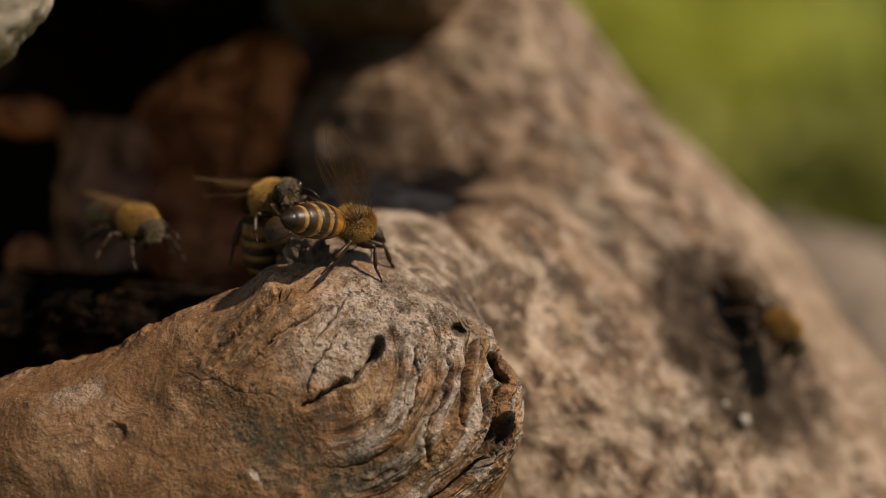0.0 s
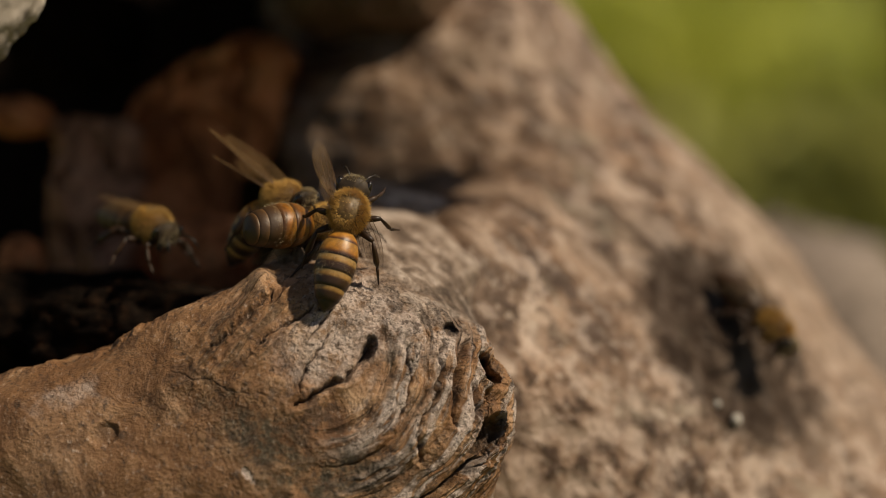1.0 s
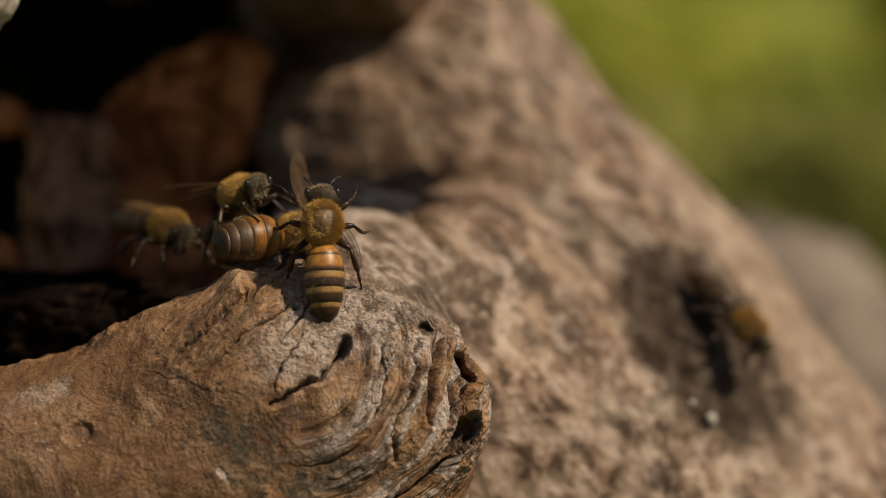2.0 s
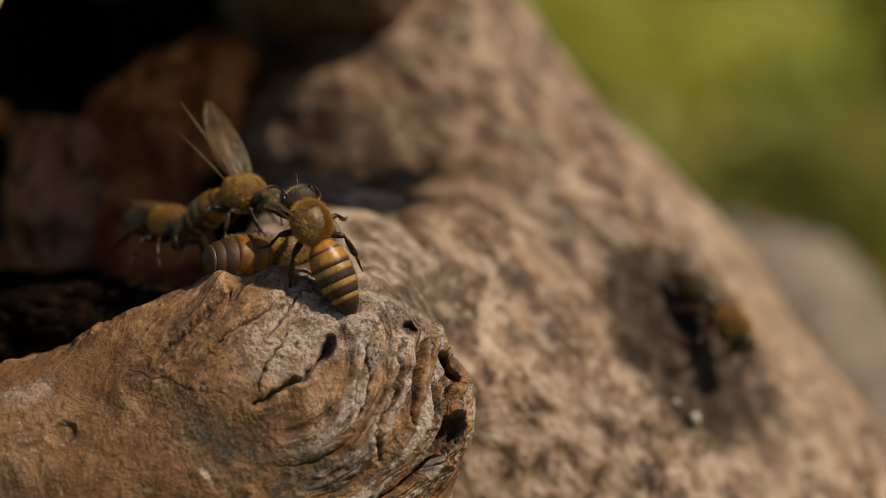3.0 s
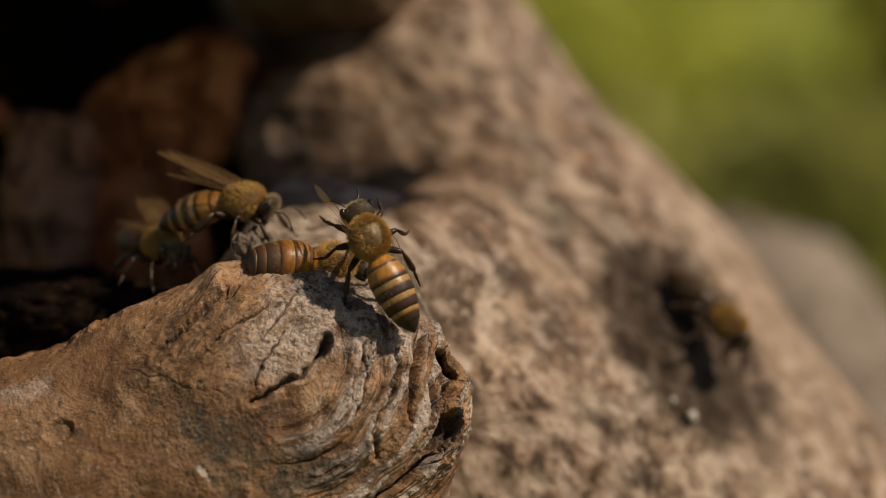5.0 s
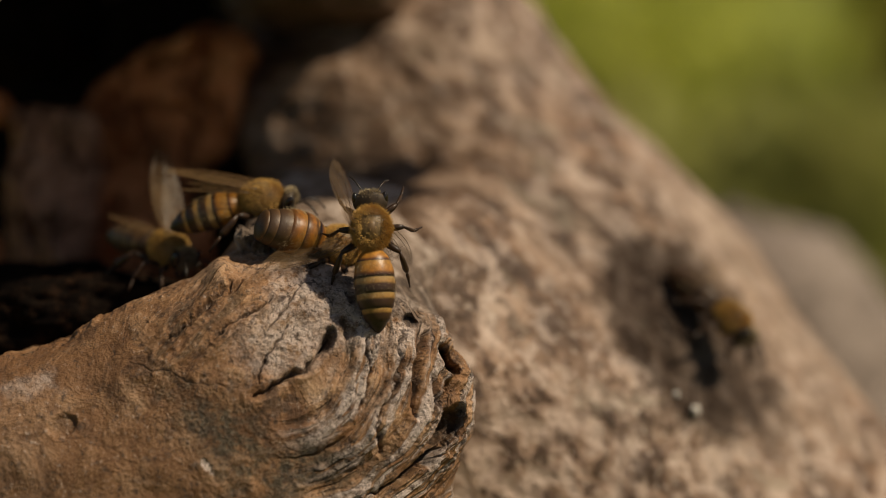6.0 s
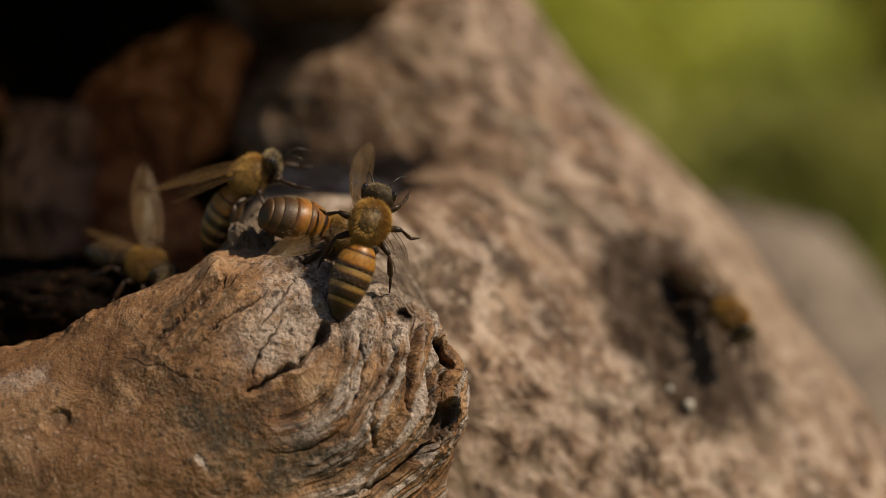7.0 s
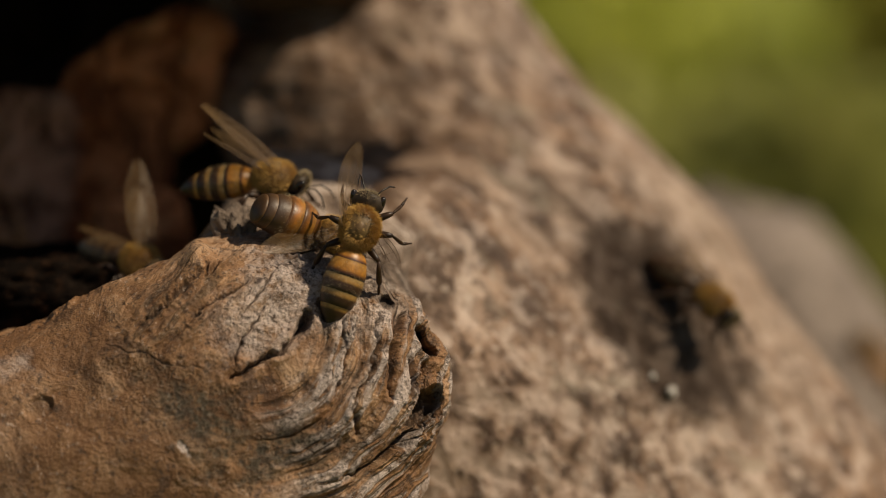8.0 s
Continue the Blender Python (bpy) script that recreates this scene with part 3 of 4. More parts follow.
    moss_shade = np.maximum(smooth(1.4, 0.3, spot(pts, 490, 770, 130, 60, -32, wob_b, 0.8)), smooth(1.4, 0.3, spot(pts, 630, 838, 150, 50, 4, wob_a, 0.8)))
    # low parts of rind, rim and folds: their shade painted darker
    moss_shade = np.maximum(moss_shade, 0.85 * rind * smooth(0.3, -0.2, crumb))
    moss_shade = np.maximum(moss_shade, 0.8 * edge * smooth(0.2, -0.3, crumb + 0.5 * strand))
    moss_shade = np.maximum(moss_shade, 0.75 * curl * smooth(0.42, 0.12, wave) * smooth(-0.1, 0.4, fibre))
    moss_shade = np.maximum(moss_shade, 0.5 * upper * smooth(0.35, 0.75, strand))
    pts = pts + nrm * (h - 0.15 * pit)[:, None] + np.outer(pit * (a < math.pi / 2), (0, 0.9, 0))
    uv = np.stack([np.where(curl > 0.3, ang * 8, run), np.where(curl > 0.3, ring, side)], -1)
    me = grid_mesh("burl_lip", pts, len(al), len(th), True, uv)
    layer = me.attributes.new("wear_shade", "FLOAT_COLOR", "POINT")
    layer.data.foreach_set("color", np.stack([bleach, moss_shade, gap_shade, slope], -1).astype(np.float32).ravel())
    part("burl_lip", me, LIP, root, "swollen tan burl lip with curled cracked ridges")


def lump(name, centre, radii, material, seed, parent, label="", square=0.0, rough=0.16, turn=(0, 0, 0)):
    """An irregular block of wood in millimetres."""
    def dent(d):
        cube = 1 / np.max(np.abs(d), axis=1)
        return (1 + square * (cube - 1)) * (1 + rough * fbm(d * 3, 1.6, 4, seed) + 0.4 * rough * fbm(d * 3, 0.4, 3, seed + 7))
    ob = part(name, egg(name, (0, 0, 0), radii, 110, 70, dent), material, parent, label)
    ob.matrix_basis = pose(centre[0] * MM, centre[1] * MM, centre[2] * MM, *turn)
    return ob


def at(px, py, y):
    """Millimetres in the sharp plane's frame of a point seen there in the first view, y behind the plane."""
    k = (212 + y) / 212 * PX
    return ((px - 784) * k, y, (441 - py) * k)


def slab(root, sides, depth, material, seed, label):
    """An upright broken slab of rotten wood: rows of height, left and right end, in a plane behind the lip."""
    rows, front, back = 130, 120, 30
    tall = np.linspace(sides[0][0], sides[-1][0], rows)
    table = np.array(sides, float)
    left, right = np.interp(tall, table[:, 0], table[:, 1]), np.interp(tall, table[:, 0], table[:, 2])
    k = np.concatenate([np.linspace(0, 1, front), np.linspace(1, 0, back + 2)[1:-1]])
    behind = np.concatenate([np.zeros(front), np.ones(back)])
    pts = []
    for py, x0, x1 in zip(tall, left, right):
        for f, b in zip(k, behind):
            x, _, z = at(x0 + (x1 - x0) * f, py, depth)
            roll = 2.0 * (abs(2 * f - 1) ** 5 + max(0.0, 1 - (py - tall[0]) / 40) ** 2)
            pts.append((x, depth + (10 if b else roll), z))
    pts = np.array(pts)
    bump = np.stack([fbm(pts, 9, 4, seed), fbm(pts, 9, 4, seed + 11), fbm(pts, 9, 4, seed + 23)], -1)
    cell = np.abs(fbm(pts * (1, 0.4, 0.55), 3.2, 3, seed + 31))
    pts += bump * (1.6, 3.6, 1.8)
    pts[:, 1] += 2.2 * smooth(0.12, 0.0, cell)
    caps = [np.tile(pts[:len(k)].mean(0), (len(k), 1)), pts, np.tile(pts[-len(k):].mean(0), (len(k), 1))]
    part("rotten_slab", grid_mesh("rotten_slab", np.concatenate(caps), rows + 2, len(k), True), material, root, label)


def log_pieces(root):
    red = "red-brown rotten heartwood in the hollow"
    slab(root, [(66, 430, 490), (80, 398, 516), (120, 330, 534), (155, 262, 522), (215, 240, 505), (280, 238, 482), (330, 240, 432), (440, 240, 424), (640, 220, 330)], 52, ROT_RED, 3, red)
    slab(root, [(216, 112, 236), (232, 100, 250), (300, 96, 252), (640, 70, 250)], 45, ROT_BROWN, 7, "dull brown rotten wood in the hollow")
    lump("rotten_block", at(385, 455, 40), (5.0, 5, 4.4), ROT_RED, 9, root, red, 0.4, 0.3)
    lump("rotten_block", at(48, 208, 46), (3.8, 4, 2.2), ROT_RED, 11, root, "red-brown rotten heartwood in the hollow", 0.3, 0.2)
    lump("rotten_block", at(55, 462, 36), (2.4, 3, 2.6), ROT_RED, 13, root, "red-brown rotten heartwood in the hollow", 0.3, 0.2)
    lump("rotten_block", at(150, 70, 75), (9, 6, 6), CAVITY_SHADE, 15, root, "wood deep in the hollow, blackened for shade", 0.4, 0.2)
    lump("rotten_block", at(120, 590, 30), (16, 10, 6), CAVITY_SHADE, 17, root, "crumbled wood behind the lip, its black standing for shade", 0.2, 0.3)
    lump("rotten_block", at(255, 575, 19), (11, 7, 4.0), CAVITY_SHADE, 41, root, "crumbled wood behind the lip, its black standing for shade", 0.3, 0.25)
    lump("burl_crest", at(548, 484, 7), (2.5, 4, 3.6), CREST, 37, root, "crumbly grey crest behind the burl lip", 0.3, 0.4)
    lump("upper_rim", at(-152, -80, -12), (12.5, 12, 11), RIM, 19, root, "pale weathered rim of the hollow", 0.2, 0.1, (0, 40, 0))
    lump("upper_swelling", at(665, -52, 58), (11, 14, 9.0), LOG, 23, root, "grey-brown swelling over the hollow", 0.2, 0.15)
    # two lumps above the view, added only to shade hollow and trunk
    lump("roof_rim", (-37, 40, 61), (45, 42, 27), LOG, 29, root, "unseen overhang added to shade the hollow", 0.35, 0.2)
    lump("roof_edge", (7.5, 14, 40.5), (20, 13, 10), LOG, 31, root, "unseen ragged lump added to shade hollow and upper trunk", 0.2, 0.35)
    path = [at(1310, 430, 150), at(1410, 560, 152), at(1550, 800, 158), at(2100, 1700, 170), at(3100, 3900, 200)]
    radii = [8, 18, 23, 29, 38]
    pts = []
    for k in np.linspace(0, 1, 60):
        s = k * (len(path) - 1)
        i = min(int(s), len(path) - 2)
        c = np.array(path[i]) * (1 - s + i) + np.array(path[i + 1]) * (s - i)
        r = radii[i] * (1 - s + i) + radii[i + 1] * (s - i)
        for w in np.linspace(0, 2 * math.pi, 64, endpoint=False):
            pts.append(c + r * (math.cos(w) * NX + math.sin(w) * np.array((0, 1, 0))))
    pts = np.array(pts)
    pts += 2.2 * fbm(pts, 20, 4, 81)[:, None] * NX
    uv = np.stack([pts @ AX * MM, pts[:, 1] * MM], -1)
    part("side_limb", grid_mesh("side_limb", pts, 60, 64, True, uv), LIMB, root, "pale grey side limb of the log")
    for px, py, s in ((1316, 744, 0.5), (1282, 716, 0.35)):
        lump("pale_fleck", at(px, py, 23.5), (s, 0.6, s * 1.1), PALE, int(px), root, "small pale fleck stuck on the scar", 0.2, 0.25)


# ---- bees ----
def lathe(name, x0, x1, r0, r1, bulge, drop, steps=9, seg=36):
    """A ring-shaped plate of the abdomen round the x axis, from x0 back to x1."""
    k = np.linspace(0, 1, steps)
    xs = x0 + (x1 - x0) * k
    rs = r0 + (r1 - r0) * k + bulge * np.sin(math.pi * k)
    rs[-1] *= 0.90
    pts, uv = [], []
    for x, r, f in zip(xs, rs, k):
        for w in np.linspace(0, 2 * math.pi, seg, endpoint=False):
            pts.append((x, r * math.cos(w), r * 0.9 * math.sin(w) + drop(x)))
            uv.append((f, w))
    return grid_mesh(name, np.array(pts), steps, seg, True, np.array(uv))


def hairs(name, count, surface, length, seed, thick=0.028, sweep=(0, 0, 0)):
    """Fur: many thin pointed hairs that stand on surface(r) -> (point, normal), in millimetres."""
    r = np.random.default_rng(seed)
    verts, faces = [], []
    for k in range(count):
        p, n = surface(r)
        d = n + r.normal(0, 0.28, 3) + sweep
        d /= np.linalg.norm(d)
        a = np.cross(d, (0.3, 0.5, 0.8))
        a /= np.linalg.norm(a)
        b = np.cross(d, a)
        L = length * r.uniform(0.55, 1.15)
        i = len(verts)
        verts += [p + thick * a, p + thick * (-0.5 * a + 0.87 * b), p + thick * (-0.5 * a - 0.87 * b), p + d * L]
        faces += [(i, i + 1, i + 3), (i + 1, i + 2, i + 3), (i + 2, i, i + 3)]
    me = bpy.data.meshes.new(name)
    me.from_pydata([tuple(np.array(v) * MM) for v in verts], [], faces)
    return me


def on_egg(centre, radii, keep=lambda d: True):
    centre, radii = np.array(centre), np.array(radii)

    def pick(r):
        while True:
            d = r.normal(0, 1, 3)
            d /= np.linalg.norm(d)
            if keep(d):
                n = d / radii
                return centre + d * radii, n / np.linalg.norm(n)
    return pick


def wing_mesh(name, length, width, back, s):
    """A flat wing in millimetres that reaches along +y from its root, with a slight camber."""
    n, m = 26, 9
    pts = []
    for k in np.linspace(0, 1, n):
        lead = 0.16 * width * math.sin(math.pi * k) + back * k * k
        chord = width * (0.10 + 0.98 * math.sin(math.pi * min(0.04 + 0.93 * k ** 0.85, 1)) ** 0.75)
        for f in np.linspace(0, 1, m):
            pts.append((lead - chord * f, s * length * k, 0.16 * math.sin(math.pi * f) * math.sin(math.pi * k) + 0.05 * math.sin(9 * f + 5 * k)))
    return grid_mesh(name, np.array(pts), n, m)


def vein_mesh(name, length, width, back, s):
    bm = bmesh.new()
    for f0, f1, k1 in ((0.02, 0.0, 0.98), (0.16, 0.1, 0.8), (0.3, 0.45, 0.9), (0.5, 0.75, 0.72), (0.7, 0.98, 0.5)):
        path = []
        for k in np.linspace(0, k1, 9):
            lead = 0.16 * width * math.sin(math.pi * k) + back * k * k
            chord = width * (0.10 + 0.98 * math.sin(math.pi * min(0.04 + 0.93 * k ** 0.85, 1)) ** 0.75)
            f = f0 + (f1 - f0) * k / k1
            path.append((lead - chord * f, s * length * k, 0.16 * math.sin(math.pi * f) * math.sin(math.pi * k) + 0.03))
        bm.from_mesh(tube(path, [0.032 - 0.018 * k / 8 for k in range(9)], 5))
    for k, a, b in ((0.35, 0.1, 0.5), (0.55, 0.1, 0.55), (0.7, 0.3, 0.7)):
        chord = width * (0.10 + 0.98 * math.sin(math.pi * min(0.04 + 0.93 * k ** 0.85, 1)) ** 0.75)
        lead = 0.16 * width * math.sin(math.pi * k) + back * k * k
        bm.from_mesh(tube([(lead - chord * a, s * length * k, 0.1), (lead - chord * b, s * length * (k + 0.05), 0.15)], [0.015, 0.015], 5))
    return bm


LEGS = [  # root, knee, ankle, foot; the widest of the tibia
    ((1.2, 0.8, -1.5), (2.4, 2.3, -1.5), (3.4, 2.7, -3.0), (4.4, 2.9, -3.9), 0.30),
    ((0.1, 1.0, -1.6), (0.3, 3.0, -1.2), (0.1, 4.0, -2.9), (0.6, 4.8, -4.0), 0.32),
    ((-1.0, 1.0, -1.5), (-2.2, 2.6, -0.9), (-4.0, 3.3, -2.7), (-5.2, 3.6, -4.0), 0.52),
]
PLATES = [(-0.15, -1.65, 0.68, 1.62, 0.22, "AMBER"), (-1.35, -3.05, 1.57, 1.86, 0.10, "AMBER"), (-2.75, -4.45, 1.80, 1.80, 0.08, "BANDED"),
          (-4.15, -5.8, 1.75, 1.49, 0.07, "BANDED"), (-5.5, -6.95, 1.46, 1.01, 0.06, "BANDED"), (-6.7, -7.9, 0.97, 0.09, 0.16, "TIP")]


def bee(label, group):
    root = thing("honeybee", label, "bee", group)
    thorax = part("thorax", egg("thorax", (0, 0, 0), (2.0, 1.72, 1.68)), THORAX, root, "dark thorax under golden fur")
    thin = np.random.default_rng(2)
    bald = lambda d: not (d[2] > 0.78 and abs(d[1]) < 0.5 and d[0] < 0.45) or thin.random() < 0.06
    tagged(part("fur", hairs("fur", 6500, on_egg((0, 0, 0), (2.0, 1.72, 1.68), bald), 0.5, 5, 0.021, sweep=(-0.35, 0, 0)), FUR_GOLD, thorax, "golden fur"), kind="stuff")
    part("scutum", egg("scutum", (-0.1, 0, 0.62), (1.25, 1.0, 1.12), 20, 12), SCUTUM, thorax, "bare dark brown back plate")
    head = part("head", egg("head", (0, 0, 0), (0.82, 1.62, 1.42), dent=lambda d: 1 - 0.22 * smooth(0.1, -1, d[:, 2]) * np.abs(d[:, 1])), HEAD, root, "dark head")
    head.matrix_basis = pose(2.35 * MM, 0, -0.6 * MM, 0, 28, 0)
    for s in (1, -1):
        eye = part("eye", egg("eye", (0, 0, 0), (0.5, 0.40, 1.0), 20, 14), EYE_BLACK, head, "glossy black eye")
        eye.matrix_basis = pose(0.18 * MM, s * 1.24 * MM, 0.16 * MM, -s * 12, 0, 0)
        part("antenna", tube([(0.7, s * 0.3, 0.25), (1.3, s * 0.75, 0.95), (1.5, s * 0.95, 1.2), (2.4, s * 1.35, 1.3), (3.4, s * 1.7, 0.9)], [0.07, 0.07, 0.085, 0.09, 0.07], 7), BLACK, head, "thin dark antenna")
        part("mandible", tube([(0.35, s * 0.55, -1.1), (0.6, s * 0.4, -1.55), (0.6, s * 0.08, -1.8)], [0.24, 0.2, 0.08], 7), LEG, head)
    tagged(part("fur", hairs("fur", 520, on_egg((0, 0, 0), (0.82, 1.62, 1.42), lambda d: (d[0] > 0.35 or d[2] > 0.7) and d[2] > -0.5 and abs(d[1]) < 0.6), 0.34, 6, 0.02), FUR_PALE, head, "short pale fur"), kind="stuff")
    belly = part("abdomen", egg("abdomen", (-2.9, 0, -0.3), (2.5, 1.26, 1.1), 24, 14), BLACK, root, "tapered striped abdomen")
    belly.matrix_basis = pose(-1.75 * MM, 0, -0.25 * MM)
    drop = lambda x: -0.010 * x * x + 0.02
    mats = {"AMBER": AMBER, "BANDED": BANDED, "TIP": TIP}
    for x0, x1, r0, r1, bulge, m in PLATES:
        part("plate", lathe("plate", x0, x1, r0, r1, bulge, drop), mats[m], belly)

    def band(r):
        x = -(0.3 + 4.6 * r.random() ** 1.8)
        k = np.interp(-x, [0.15, 1.65, 3.05, 4.45, 5.8, 6.95, 7.9], [0.68, 1.67, 1.87, 1.8, 1.51, 1.05, 0.1])
        w = r.uniform(-0.5, math.pi + 0.5)
        return np.array((x, k * math.cos(w), k * 0.9 * math.sin(w) + drop(x))), np.array((-0.9, math.cos(w), math.sin(w)))
    tagged(part("fur", hairs("fur", 1000, band, 0.32, 7, 0.011, (-0.5, 0, 0)), FUR_PALE, belly, "sparse pale fur"), kind="stuff")
    for s in (1, -1):
        for name, L, W, back, x, z, turn in (("fore_wing", 9.2, 3.0, -1.2, 0.35, 1.15, 64), ("hind_wing", 6.6, 2.1, -0.9, -0.75, 1.0, 60)):
            wing = part(name, wing_mesh(name, L, W, back, s), WING, root, "clear brownish wing")
            wing.matrix_basis = pose(x * MM, s * 1.35 * MM, z * MM, s * 14, 0, s * turn)
            part("vein", vein_mesh("vein", L, W, back, s), VEIN, wing)
        for a, b, c, d, wide in LEGS:
            f = lambda p: (p[0], p[1] * s, p[2])
            mix = lambda p, q, k: tuple(p[i] * (1 - k) + q[i] * k for i in range(3))
            leg = part("leg", tube([f(a), f(mix(a, b, 0.35)), f(mix(a, b, 0.75)), f(b)], [0.3, 0.36, 0.3, 0.2], 9), LEG, root, "thin dark brown leg")
            part("tibia", tube([f(b), f(mix(b, c, 0.3)), f(mix(b, c, 0.8)), f(c)], [0.15, wide * 0.65, wide * 0.85, 0.17], 9, 0.7), LEG, leg)
            part("tarsus", tube([f(c), f(mix(c, d, 0.3)), f(mix(c, d, 0.6)), f(d)], [0.14, 0.16, 0.10, 0.07], 7), LEG, leg)
    return root


def bee_pose(x, y, z, forward, up):
    """A bee at x, y, z millimetres in the sharp plane's frame, with its head forward and its back up."""
    f = Vector(forward).normalized()
    u = Vector(up)
    u = (u - f * u.dot(f)).normalized()
    side = u.cross(f)
    turn = Matrix((f, side, u)).transposed().to_4x4()
    return HERE @ Matrix.Translation((x * MM, y * MM, z * MM)) @ turn


